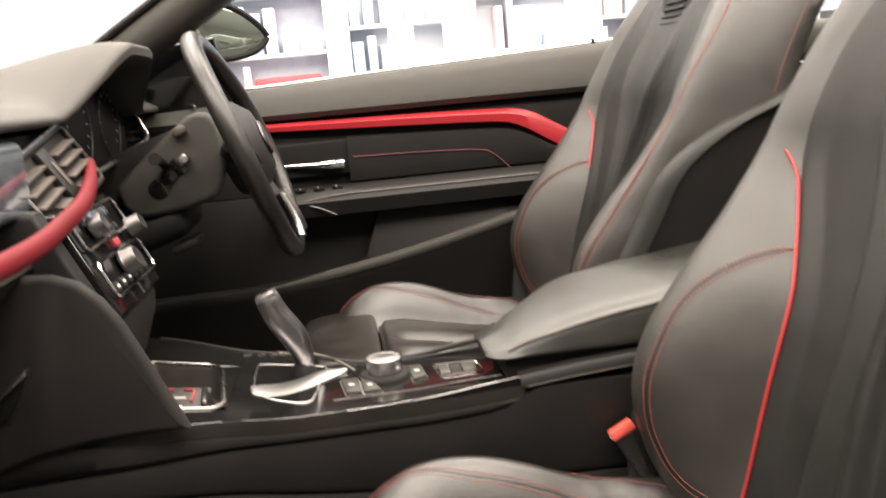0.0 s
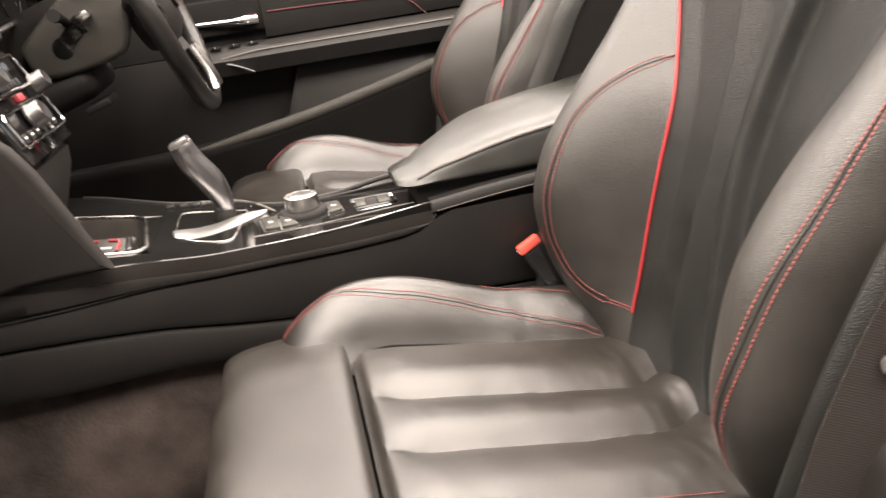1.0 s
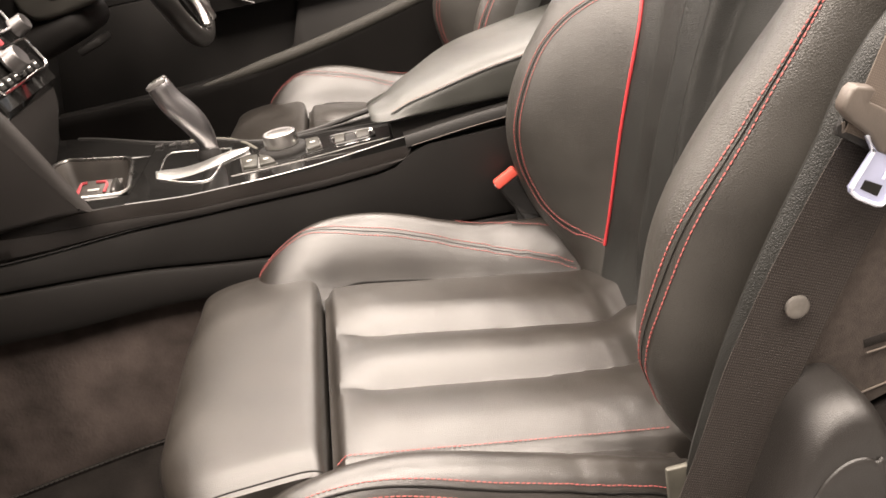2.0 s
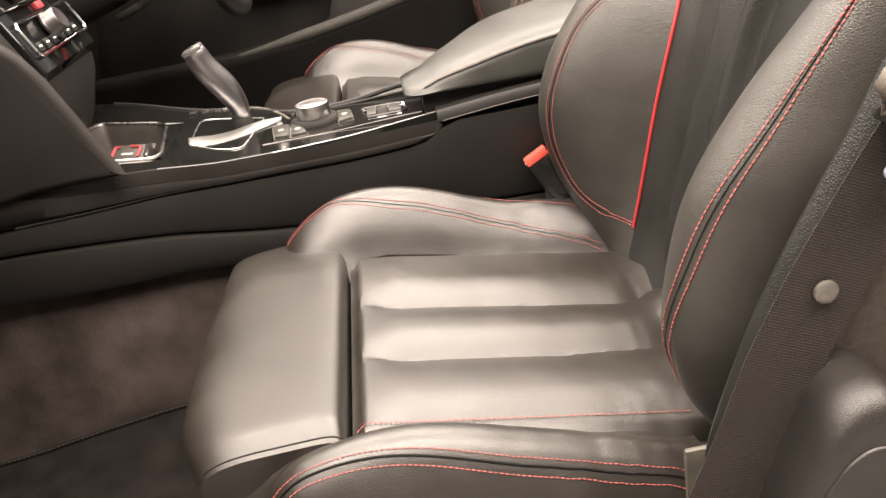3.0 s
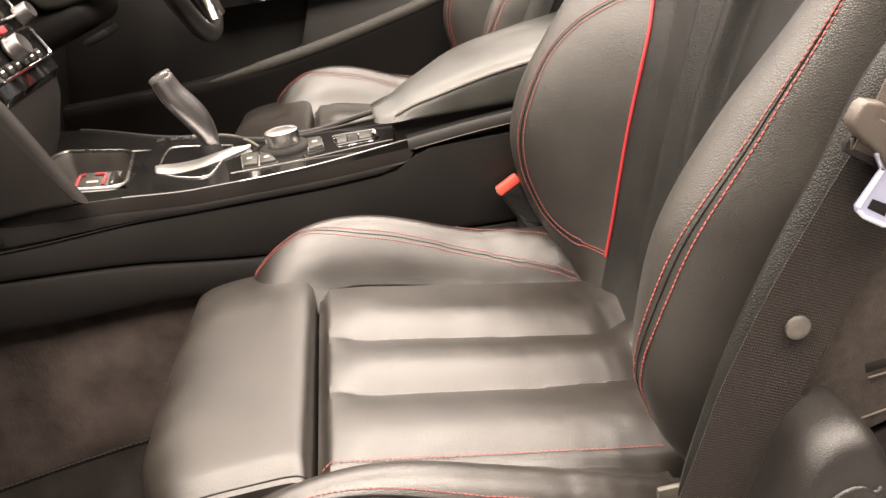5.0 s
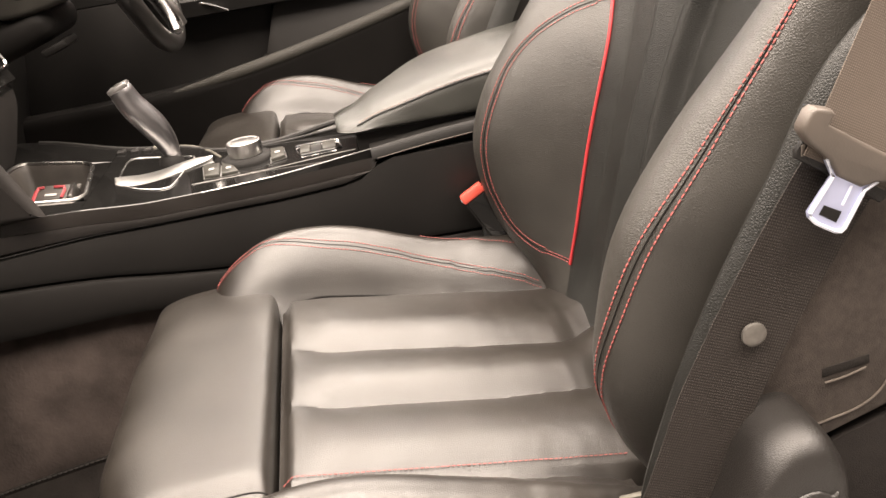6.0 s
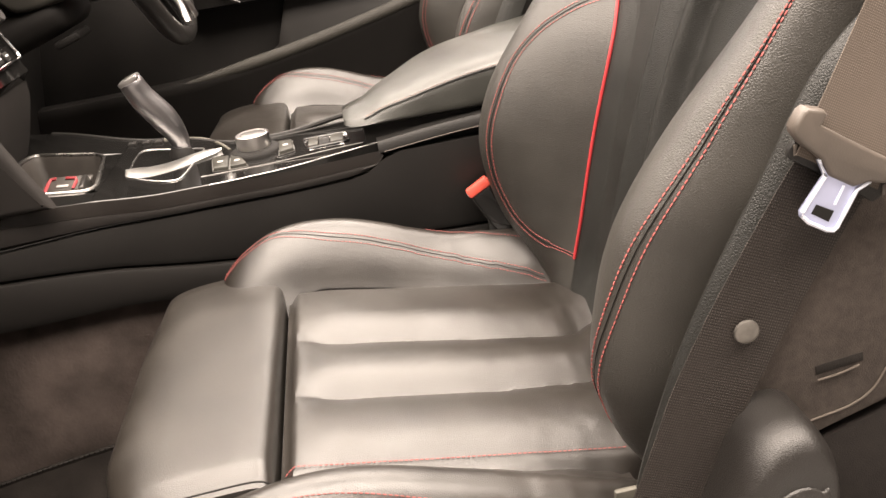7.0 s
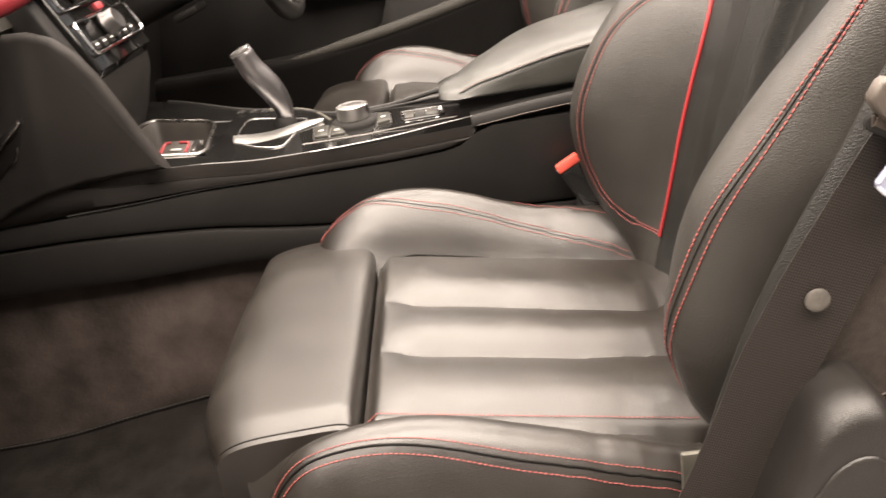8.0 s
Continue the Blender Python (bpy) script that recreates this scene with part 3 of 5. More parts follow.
passenger = make_seat(-0.37)
driver = copy_thing(passenger, pose(0.16 + 0.026, 0.37, 0.290))
for ob in driver.children:
    if ob.name.split(".")[0] in ("cushion", "thigh_support", "gap_lining", "cushion_bolster", "pleat_seam"):
        ob.location.x -= 0.034
    # the piping sinks into the crease lower down on this seat
    for cord in [c for c in ob.children if c.name.split(".")[0] == "piping"]:
        cord.data = cord.data.copy()
        bm = bmesh.new()
        bm.from_mesh(cord.data)
        bmesh.ops.delete(bm, geom=[v for v in bm.verts if v.co.z < 0.735], context="VERTS")
        bm.to_mesh(cord.data)
        bm.free()
tagged(passenger, "black leather sports seat with red piping beside the open door")
tagged(driver, "black leather sports seat with red piping behind the steering wheel")


# outboard side of the passenger seat: hinge cover, fabric side panel
def make_seat_side(cy):
    side = passenger

    def smooth(outline):
        return [(p.x, p.z) for p in spline([(x, 0, z) for x, z in outline], 5)]

    def dome(outline, rings):
        """A rounded cover: its outline drawn in step by step towards the middle."""
        mid = Vector((0.308, 0.45))
        bm = bmesh.new()
        loop = [Vector(p) for p in outline]
        grid(bm, [[(mid.x + (p.x - mid.x) * f, y, mid.y + (p.y - mid.y) * f) for p in loop] for f, y in rings], closed=True)
        bm.verts.ensure_lookup_table()
        bm.faces.new(bm.verts[-len(loop):])
        return bm

    bm = dome(smooth([(0.246, 0.36), (0.257, 0.44), (0.272, 0.50), (0.287, 0.540), (0.298, 0.565), (0.309, 0.577), (0.321, 0.581), (0.333, 0.578), (0.342, 0.566), (0.347, 0.545), (0.350, 0.46), (0.351, 0.36)]), ((1.0, -0.652), (1.0, -0.678), (0.992, -0.685), (0.972, -0.692), (0.94, -0.6972), (0.90, -0.7000), (0.84, -0.7015), (0.70, -0.7022)))
    part("hinge_cover", bm, COVER, side, "rounded black plastic hinge cover")
    bm = dome(smooth([(0.274, 0.36), (0.286, 0.50), (0.297, 0.532), (0.309, 0.546), (0.321, 0.550), (0.331, 0.545), (0.338, 0.528), (0.343, 0.36)]), ((1.0, -0.695), (1.0, -0.7022), (0.990, -0.7034), (0.970, -0.7040), (0.90, -0.7042)))
    part("cover_inset", bm, COVER, side)
    bm = prism([(0.27, 0.40), (0.315, 0.60), (0.40, 0.78), (0.50, 0.98), (0.66, 0.98), (0.62, 0.74), (0.50, 0.600), (0.40, 0.552), (0.345, 0.535), (0.33, 0.40)], -0.652, -0.640, 0.005, 3)
    part("side_panel", bm, FABRIC, side, "black fabric side panel of the backrest")
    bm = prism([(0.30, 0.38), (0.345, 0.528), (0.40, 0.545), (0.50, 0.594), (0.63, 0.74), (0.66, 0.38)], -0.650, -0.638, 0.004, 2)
    part("lower_side_panel", bm, DARKFABRIC, side, "dark lower side panel of the backrest")
    part("panel_slot", tube(spline([(0.356, -0.6535, 0.5800), (0.369, -0.6535, 0.5815), (0.381, -0.6535, 0.5845)], 6), 0.0006, 6), STRAP, side)
    # flush dark patch painted for the shade inside the slot
    part("panel_slot", box(0.355, 0.384, -0.6524, -0.650, 0.5845, 0.5905, 0.0002, m=Matrix.Translation((0.369, 0, 0.587)) @ Matrix.Rotation(radians(-6), 4, "Y") @ Matrix.Translation((-0.369, 0, -0.587))), DARKFABRIC, side)
    part("panel_edge", tube(spline([(0.350, -0.6525, 0.551), (0.361, -0.6525, 0.553), (0.379, -0.6525, 0.557), (0.392, -0.6525, 0.566), (0.401, -0.6525, 0.583)], 6), 0.0007, 6), STRAP, side)


make_seat_side(-0.37)


# seat belt
def ribbon(path, width, across, thick=0.0007):
    path, across = spline(path, 8), Vector(across).normalized()
    bm = bmesh.new()
    rows = []
    for i, q in enumerate(path):
        ahead = (path[min(i + 1, len(path) - 1)] - path[max(i - 1, 0)]).normalized()
        side = (across - ahead * across.dot(ahead)).normalized()
        up = side.cross(ahead)
        rows.append([q + side * width / 2 * c + up * thick / 2 * d for c, d in ((-1, -1), (-0.9, -1), (0.9, -1), (1, -1), (1, 1), (0.9, 1), (-0.9, 1), (-1, 1))])
    return grid(bm, rows, closed=True, caps=True)


belt = thing("seat_belt", (0.30, -0.6640, 0.38), "black webbing seat belt with a metal tongue, hanging beside the seat", "seat belt")
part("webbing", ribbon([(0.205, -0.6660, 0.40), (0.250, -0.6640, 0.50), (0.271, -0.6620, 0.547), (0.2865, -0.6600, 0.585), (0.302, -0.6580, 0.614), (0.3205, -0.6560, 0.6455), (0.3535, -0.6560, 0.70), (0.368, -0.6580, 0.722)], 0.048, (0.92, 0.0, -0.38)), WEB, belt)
part("webbing", ribbon([(0.356, -0.6640, 0.712), (0.381, -0.6560, 0.752), (0.409, -0.6480, 0.80), (0.452, -0.6360, 0.88), (0.50, -0.6200, 0.97), (0.53, -0.6080, 1.02)], 0.052, (0.87, 0.0, -0.50)), LITWEB, belt, "brown-black webbing in its lit tone")
bm = prism([(0.3300, 0.7385), (0.3300, 0.7420), (0.3340, 0.7490), (0.3370, 0.7505), (0.3450, 0.7480), (0.3470, 0.7455), (0.3440, 0.7405), (0.3630, 0.7275), (0.3850, 0.7130), (0.4050, 0.7000), (0.4130, 0.6985), (0.4150, 0.6920), (0.4110, 0.6870), (0.3960, 0.6955), (0.3850, 0.7010), (0.3700, 0.7055), (0.3620, 0.7045), (0.3490, 0.7130), (0.3440, 0.7230), (0.3340, 0.7325)], -0.6700, -0.6600, 0.0022, 3)
part("tongue_grip", bm, STRAP, belt, "grey plastic tongue grip")
bm = prism([(0.3435, 0.7220), (0.3472, 0.7130), (0.3350, 0.6960), (0.3352, 0.6930), (0.3385, 0.6890), (0.3490, 0.6822), (0.3530, 0.6812), (0.3556, 0.6832), (0.3652, 0.7025), (0.3725, 0.7045), (0.3712, 0.7065), (0.3640, 0.7090), (0.3500, 0.7180)], -0.6676, -0.6646, 0.0006, 2)
tongue = part("tongue", bm, PLATE, belt, "bright metal belt tongue")
part("tongue_slot", prism([(0.3405, 0.6940), (0.3432, 0.6985), (0.3528, 0.6930), (0.3500, 0.6875)], -0.6682, -0.6672, 0.0003, 1), DARK, tongue)
part("tongue_rim", tube([(x, -0.6678, z) for x, z in ((0.3440, 0.7225), (0.3474, 0.7130), (0.3358, 0.6958), (0.3360, 0.6934), (0.3390, 0.6897), (0.3492, 0.6830), (0.3528, 0.6820), (0.3549, 0.6837), (0.3645, 0.7020), (0.3715, 0.7055))], 0.0012, 6), WHITEMETAL, tongue)
part("tongue_rib", tube([(0.3530, -0.6677, 0.6965), (0.3575, -0.6677, 0.7060)], 0.0008, 6), WHITEMETAL, tongue)
bar = part("tongue_bar", prism([(0.3310, 0.7275), (0.3345, 0.7320), (0.3480, 0.7260), (0.3800, 0.7100), (0.3862, 0.6995), (0.3820, 0.6920), (0.3780, 0.6900), (0.3670, 0.6980), (0.3450, 0.7140), (0.3312, 0.7235)], -0.6620, -0.6575, 0.0015, 2), PANEL, belt, "dark plastic bar behind the tongue")
for bx, bz in ((0.3345, 0.7275), (0.3830, 0.6965)):
    part("bar_slot", box(bx - 0.0010, bx + 0.0010, -0.6626, -0.6616, bz - 0.003, bz + 0.003, 0.0003), STRAP, bar)
part("belt_stop", turned([(0.0005, 0.0), (0.0075, 0.0), (0.0085, 0.0015), (0.0082, 0.0035), (0.0062, 0.0048), (0.003, 0.0046), (0.0005, 0.0046)], 40, Matrix.Translation((0.3095, -0.6585, 0.6275)) @ Matrix.Rotation(radians(90), 4, "X") @ Matrix.Scale(0.84, 4)), STUD, belt, "round grey belt-stop button")

buckle = thing("belt_buckle", (0.27, -0.135, 0.40), "black belt buckle with red push button beside the console", "belt buckle")
tb = Matrix.Translation((0.2590, -0.136, 0.519)) @ Matrix.Rotation(radians(-28), 4, "Y") @ Matrix.Rotation(radians(-14), 4, "X")
part("housing", box(-0.016, 0.016, -0.010, 0.010, -0.10, 0.020, 0.004, m=tb), GLOSS, buckle)
part("push_button", box(-0.017, 0.012, -0.009, 0.009, 0.0195, 0.031, 0.0025, m=tb), BUCKLE, buckle, "red plastic push button")
part("button_print", box(-0.0176, -0.0168, -0.004, 0.004, 0.023, 0.0265, 0.0002, m=tb), WHITE, buckle)
part("housing_rim", tube([tb @ Vector(p) for p in ((-0.0155, -0.0102, 0.018), (-0.0155, -0.0102, -0.06))], 0.0006, 6), PANEL, buckle)


# ---- centre console ----
console = thing("centre_console", (0.0, -0.02, 0.27), "black centre console with gloss trim, gear lever and rotary controller", "console")


def near_y(x):
    """The console's edge towards the passenger."""
    return -0.092 - 0.014 * ease(0.16, 0.02, x) - 0.022 * ease(-0.16, -0.30, x)


def far_y(x):
    return 0.045 + 0.075 * ease(-0.02, -0.13, x) + 0.08 * ease(-0.13, -0.32, x)


def top_z(x):
    d = max(0.0, -0.10 - x)
    return 0.5935 + 0.13 * d * d / (d + 0.05)


def run(x0, x1, n, section, bm=None):
    """A closed section drawn along x."""
    own = bmesh.new()
    grid(own, [section(x0 + (x1 - x0) * i / n) for i in range(n + 1)], closed=True, caps=True)
    return merge(bm, own)


# lower body with the two side steps
part("body", run(-0.70, 0.62, 40, lambda x: [(x, near_y(x) - 0.012, 0.485), (x, near_y(x) - 0.006, 0.518), (x, near_y(x) - 0.002, 0.553), (x, near_y(x) + 0.006, 0.556), (x, far_y(x) - 0.006, 0.556), (x, far_y(x) + 0.01, 0.50), (x, far_y(x) + 0.02, 0.30), (x, near_y(x) + 0.03, 0.30), (x, near_y(x) + 0.01, 0.47)]), PANEL, console)


def low_z(x):
    """Lower edge of the console's rounded side band."""
    u = min(1, max(0, (x - 0.098) / 0.049))
    return 0.5715 + 0.002 * ease(-0.1, -0.3, x) - 0.004 * ease(-0.28, -0.45, x) + 0.0225 * (1 - math.sqrt(1 - u * u))


def panel_z(x):
    """Lower edge of the matt side panel."""
    return lerp(((-0.60, 0.549), (-0.45, 0.546), (-0.34, 0.545), (-0.27, 0.541), (-0.183, 0.5276), (-0.083, 0.5126), (-0.02, 0.5060), (0.10, 0.494), (0.6, 0.478)), x)


def skirt_z(x):
    """Lower edge of the panel below it, where the carpet begins."""
    return lerp(((-0.66, 0.492), (-0.40, 0.4870), (-0.30, 0.4855), (-0.20, 0.4800), (-0.12, 0.4755), (0.10, 0.455), (0.55, 0.44)), x)


def flank(x):
    return near_y(x) - 0.004 * ease(0.1, 0.16, x)


part("side_panel", run(-0.62, 0.62, 60, lambda x: [(x, flank(x) - 0.016, panel_z(x)), (x, flank(x) - 0.018, panel_z(x) + 0.006), (x, flank(x) - 0.0125, low_z(x) - 0.0016), (x, near_y(x) - 0.004, low_z(x) - 0.0012), (x, near_y(x), panel_z(x))]), PANEL, console, "matt black side panel")
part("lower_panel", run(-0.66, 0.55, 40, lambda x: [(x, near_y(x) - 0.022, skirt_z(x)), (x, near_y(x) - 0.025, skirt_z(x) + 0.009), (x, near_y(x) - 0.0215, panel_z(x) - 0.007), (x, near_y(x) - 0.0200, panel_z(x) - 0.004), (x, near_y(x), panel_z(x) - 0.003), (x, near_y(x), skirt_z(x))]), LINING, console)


def split_z(x):
    """Where the matt band meets the gloss edge of the deck."""
    return max(low_z(x) + 0.0005, top_z(x) - 0.0115)


part("band", run(-0.62, 0.1465, 150, lambda x: [(x, near_y(x) - 0.006, low_z(x)), (x, near_y(x) - 0.014, low_z(x) + 0.25 * (split_z(x) - low_z(x))), (x, near_y(x) - 0.0155, low_z(x) + 0.7 * (split_z(x) - low_z(x))), (x, near_y(x) - 0.0145, split_z(x)), (x, near_y(x) + 0.01, split_z(x)), (x, near_y(x) + 0.01, low_z(x))]), WING, console, "soft black band along the console")
part("gloss_edge", run(-0.62, 0.1465, 150, lambda x: [(x, near_y(x) - 0.0142, split_z(x) + 0.0006), (x, near_y(x) - 0.0128, 0.5 * (split_z(x) + top_z(x))), (x, near_y(x) - 0.0088, top_z(x) + 0.0034), (x, near_y(x) + 0.01, top_z(x) + 0.0030), (x, near_y(x) + 0.01, split_z(x) + 0.0006)]), BAND, console, "dark satin edge of the console")


def deck(x0, x1, y0, y1, n=30):
    """A thin raised deck of the console between two edges, which are functions of x."""
    return run(x0, x1, n, lambda x: [(x, y0(x), 0.558), (x, y0(x), top_z(x) + 0.003), (x, y0(x) + 0.0010, top_z(x) + 0.004), (x, y1(x) - 0.003, top_z(x) + 0.004), (x, y1(x), top_z(x)), (x, y1(x), 0.558)])


part("top_trim", deck(-0.180, 0.142, lambda x: near_y(x) - 0.0075, far_y, 40), GLOSS, console, "piano black console trim")
part("tray_border", deck(-0.345, -0.1805, lambda x: near_y(x) - 0.0075, lambda x: -0.079, 16), GLOSS, console)
part("tray_border", deck(-0.345, -0.1805, lambda x: 0.072 - 0.18 * (x + 0.203), far_y, 16), GLOSS, console)
part("tray_border", run(-0.0785, 0.092, 8, lambda v: [(-0.1805, v, 0.558), (-0.1805, v, top_z(-0.18) + 0.004), (-0.183 - 0.022 * (v + 0.078) / 0.158, v, top_z(-0.20) + 0.0035), (-0.185 - 0.022 * (v + 0.078) / 0.158, v, 0.558)]), GLOSS, console)
part("tray_border", deck(-0.380, -0.3455, lambda x: near_y(x), far_y, 6), DARK, console)


def strip_z(x):
    """The chrome strip leaves the edge and rises to the armrest."""
    return top_z(x) + 0.0036 + 0.008 * max(0, (x + 0.03) / 0.175) ** 1.3


part("strip_web", run(-0.03, 0.145, 20, lambda x: [(x, near_y(x) - 0.0098, top_z(x) - 0.002), (x, near_y(x) - 0.0092, strip_z(x)), (x, near_y(x) - 0.0070, strip_z(x)), (x, near_y(x) - 0.0070, top_z(x) - 0.002)]), GLOSS, console)
part("chrome_strip", tube([(x, near_y(x) - 0.0088, strip_z(x) + 0.0003) for x in [-0.05 + 0.195 * i / 40 for i in range(41)]], 0.0006, 8), SILVER, console, "thin chrome strip")
part("far_rail", tube([(x, far_y(x) - 0.003, top_z(x) + 0.003 + 0.012 * ease(0.02, 0.13, x)) for x in [-0.30 + 0.435 * i / 40 for i in range(41)]], 0.0036, 8), PANEL, console)
part("far_ledge", tube([(x, far_y(x) - 0.014, top_z(x) + 0.004 + 0.004 * ease(0.02, 0.13, x)) for x in [0.0 + 0.14 * i / 16 for i in range(17)]], 0.0018, 8), PANEL, console)


# tray in front of the lever
def frame_path(x0, x1, y0, y1, z, r=0.018, n=6):
    out = []
    for cx, cy_, a0 in ((x1 - r, y1 - r, 0), (x0 + r, y1 - r, 90), (x0 + r, y0 + r, 180), (x1 - r, y0 + r, 270)):
        for k in range(n + 1):
            a = radians(a0 + 90 * k / n)
            out.append((cx + r * math.cos(a), cy_ + r * math.sin(a), z))
    return out


def skew(p, f=0.0):
    """The tray's outline: a rounded quad, its far side askew; f draws it in towards its middle."""
    u, v = 0.5 + (p[0] - 0.5) * (1 - f), 0.5 + (p[1] - 0.5) * (1 - f)
    a, b = Vector((-0.312, -0.078)).lerp(Vector((-0.183, -0.078)), u), Vector((-0.300, 0.090)).lerp(Vector((-0.203, 0.072)), u)
    q = a.lerp(b, v)
    return Vector((q.x, q.y, top_z(q.x)))


quad = [(p[0], p[1]) for p in frame_path(0, 1, 0, 1, 0, 0.16, 8)]
part("tray_frame", tube([skew(p) + Vector((0, 0, 0.0040)) for p in quad], 0.0027, 8, closed=True), STEEL, console, "chrome tray frame")
bm = bmesh.new()
rows = [[skew(p, f) - Vector((0, 0, d)) for p in quad] for f, d in ((0.02, -0.004), (0.06, 0.004), (0.10, 0.030), (0.14, 0.037), (0.24, 0.040))]
grid(bm, rows, closed=True)
bm.verts.ensure_lookup_table()
bm.faces.new(bm.verts[-len(quad):])
part("tray", bm, TRAYLINE, console, "dark grey tray lining")
part("tray_clip", box(-0.004, 0.004, -0.022, 0.030, -0.014, 0.014, 0.003, m=Matrix.Translation((-0.212, -0.012, 0.587)) @ Matrix.Rotation(radians(8), 4, "Z") @ Matrix.Rotation(radians(-14), 4, "Y")), STEEL, console, "satin metal clip")
sticker = thing("key_card", (-0.252, 0.005, 0.571), "small red and white square tag lying in the tray", "key tag")
ts = Matrix.Translation((-0.251, 0.006, 0.5885)) @ Matrix.Rotation(radians(24), 4, "X") @ Matrix.Rotation(radians(-10), 4, "Z") @ Matrix.Scale(0.78, 4)
part("body", box(-0.026, 0.046, -0.034, 0.034, -0.004, 0.0, 0.002, m=ts), TRAYLINE, sticker, "brown plastic tag body")
part("border", tube([ts @ Vector((x, y, 0.001)) for x, y in ((-0.012, 0.028), (-0.020, 0.026), (-0.022, 0.018), (-0.022, -0.020), (-0.020, -0.027), (0.010, -0.028))], 0.0022, 6), STICKER, sticker, "red border")
part("border", tube([ts @ Vector((x, y, 0.001)) for x, y in ((0.004, 0.028), (0.020, 0.027), (0.023, 0.020), (0.022, 0.002))], 0.0020, 6), STICKER, sticker, "red border")
part("print_mark", box(-0.013, 0.010, -0.017, -0.006, 0.0, 0.0012, 0.0003, m=ts), WHITE, sticker)
part("print_mark", box(-0.007, 0.012, 0.008, 0.013, 0.0, 0.0012, 0.0003, m=ts), PALEPRINT, sticker)
part("print_mark", box(-0.006, 0.006, -0.014, -0.004, 0.0013, 0.0020, 0.0003, m=ts), DARK, sticker)

# lever plate, lever
def on_deck(points, lift=0.0):
    """Points given as x, y laid on the console's deck."""
    return [Vector((x, y, top_z(x) + 0.004 + lift)) for x, y in points]


outline = [(p.x, p.y) for p in spline([(x, y, 0) for x, y in ((-0.157, -0.010), (-0.159, 0.035), (-0.157, 0.066), (-0.146, 0.071), (-0.110, 0.060), (-0.080, 0.044), (-0.073, 0.034), (-0.079, -0.010), (-0.086, -0.060), (-0.091, -0.073), (-0.104, -0.073), (-0.130, -0.058), (-0.150, -0.040), (-0.156, -0.028), (-0.157, -0.010))], 5)][:-1]
bm = bmesh.new()
grid(bm, [on_deck(outline, -0.004), on_deck(outline, 0.0006)], closed=True)
bm.verts.ensure_lookup_table()
bm.faces.new(bm.verts[-len(outline):])
part("lever_well", bm, GLOSS, console, "dark lever window")
part("lever_frame", tube(on_deck(outline, 0.0006), 0.0010, 8, closed=True), SILVER, console, "thin chrome frame of the lever window")
low = spline([(x, y, 0) for x, y in ((-0.160, -0.022), (-0.155, -0.040), (-0.138, -0.049), (-0.116, -0.045), (-0.090, -0.029), (-0.068, -0.008), (-0.048, 0.012))], 6)
high = spline([(x, y, 0) for x, y in ((-0.158, -0.016), (-0.150, -0.008), (-0.134, -0.008), (-0.112, 0.000), (-0.090, 0.016), (-0.070, 0.026), (-0.046, 0.016))], 6)
bm = bmesh.new()
rows = []
for a, c in zip(low, high):
    row = []
    for k in range(9):
        f = k / 8
        q = a.lerp(c, f)
        row.append(Vector((q.x, q.y, top_z(q.x) + 0.0046 + 0.0042 * math.sin(math.pi * (0.08 + 0.84 * f)) ** 0.8)))
    rows.append([Vector((row[0].x, row[0].y, row[0].z - 0.006))] + row + [Vector((row[-1].x, row[-1].y, row[-1].z - 0.006))])
grid(bm, rows)
part("lever_plate", bm, SURROUND, console, "satin silver lever surround")
part("far_edge", tube([Vector((x, y, top_z(x) + 0.0035)) for x, y, _ in spline([(-0.135, 0.117, 0), (-0.099, 0.106, 0), (-0.075, 0.085, 0), (-0.055, 0.053, 0), (-0.038, 0.014, 0)], 6)], lambda t: 0.0034 - 0.0016 * t, 8), BRACKET, console, "pale satin edge of the console")
lever = part("gear_lever", tube(spline([(-0.098, 0.030, 0.596), (-0.098, 0.029, 0.620), (-0.107, 0.025, 0.648), (-0.123, 0.018, 0.678), (-0.1315, 0.013, 0.703)], 8), lambda t: 0.0108 + 0.0060 * ease(0.1, 0.55, t) - 0.0022 * ease(0.6, 0.96, t) - 0.0012 * ease(0.97, 1.0, t), 24, flat=1.0), LEVER, console, "dark satin metal gear lever")
part("lever_cap", box(-0.0128, 0.0128, -0.0112, 0.0112, -0.004, 0.0030, 0.0030, m=Matrix.Translation((-0.1320, 0.0128, 0.7040)) @ Matrix.Rotation(radians(-20), 4, "Y")), SILVER, lever)
part("lever_button", box(-0.0040, 0.0040, -0.0032, 0.0032, 0.0028, 0.0040, 0.0008, m=Matrix.Translation((-0.1320, 0.0128, 0.7040)) @ Matrix.Rotation(radians(-20), 4, "Y")), KEYGREY, lever)
part("lever_boot", turned([(0.0005, 0.0), (0.016, 0.0), (0.015, 0.004), (0.011, 0.010), (0.0005, 0.012)], 20, Matrix.Translation((-0.100, 0.028, 0.599))), DARK, console)
for k, kx in enumerate((-0.180, -0.162, -0.146, -0.130)):
    part("mode_button", box(kx, kx + 0.010, 0.100, 0.114, top_z(kx) + 0.002, top_z(kx) + 0.0065, 0.001), PANEL, console)
    part("mode_mark", box(kx + 0.002, kx + 0.008, 0.105, 0.109, top_z(kx) + 0.0066, top_z(kx) + 0.0072, 0), SILVER, console)

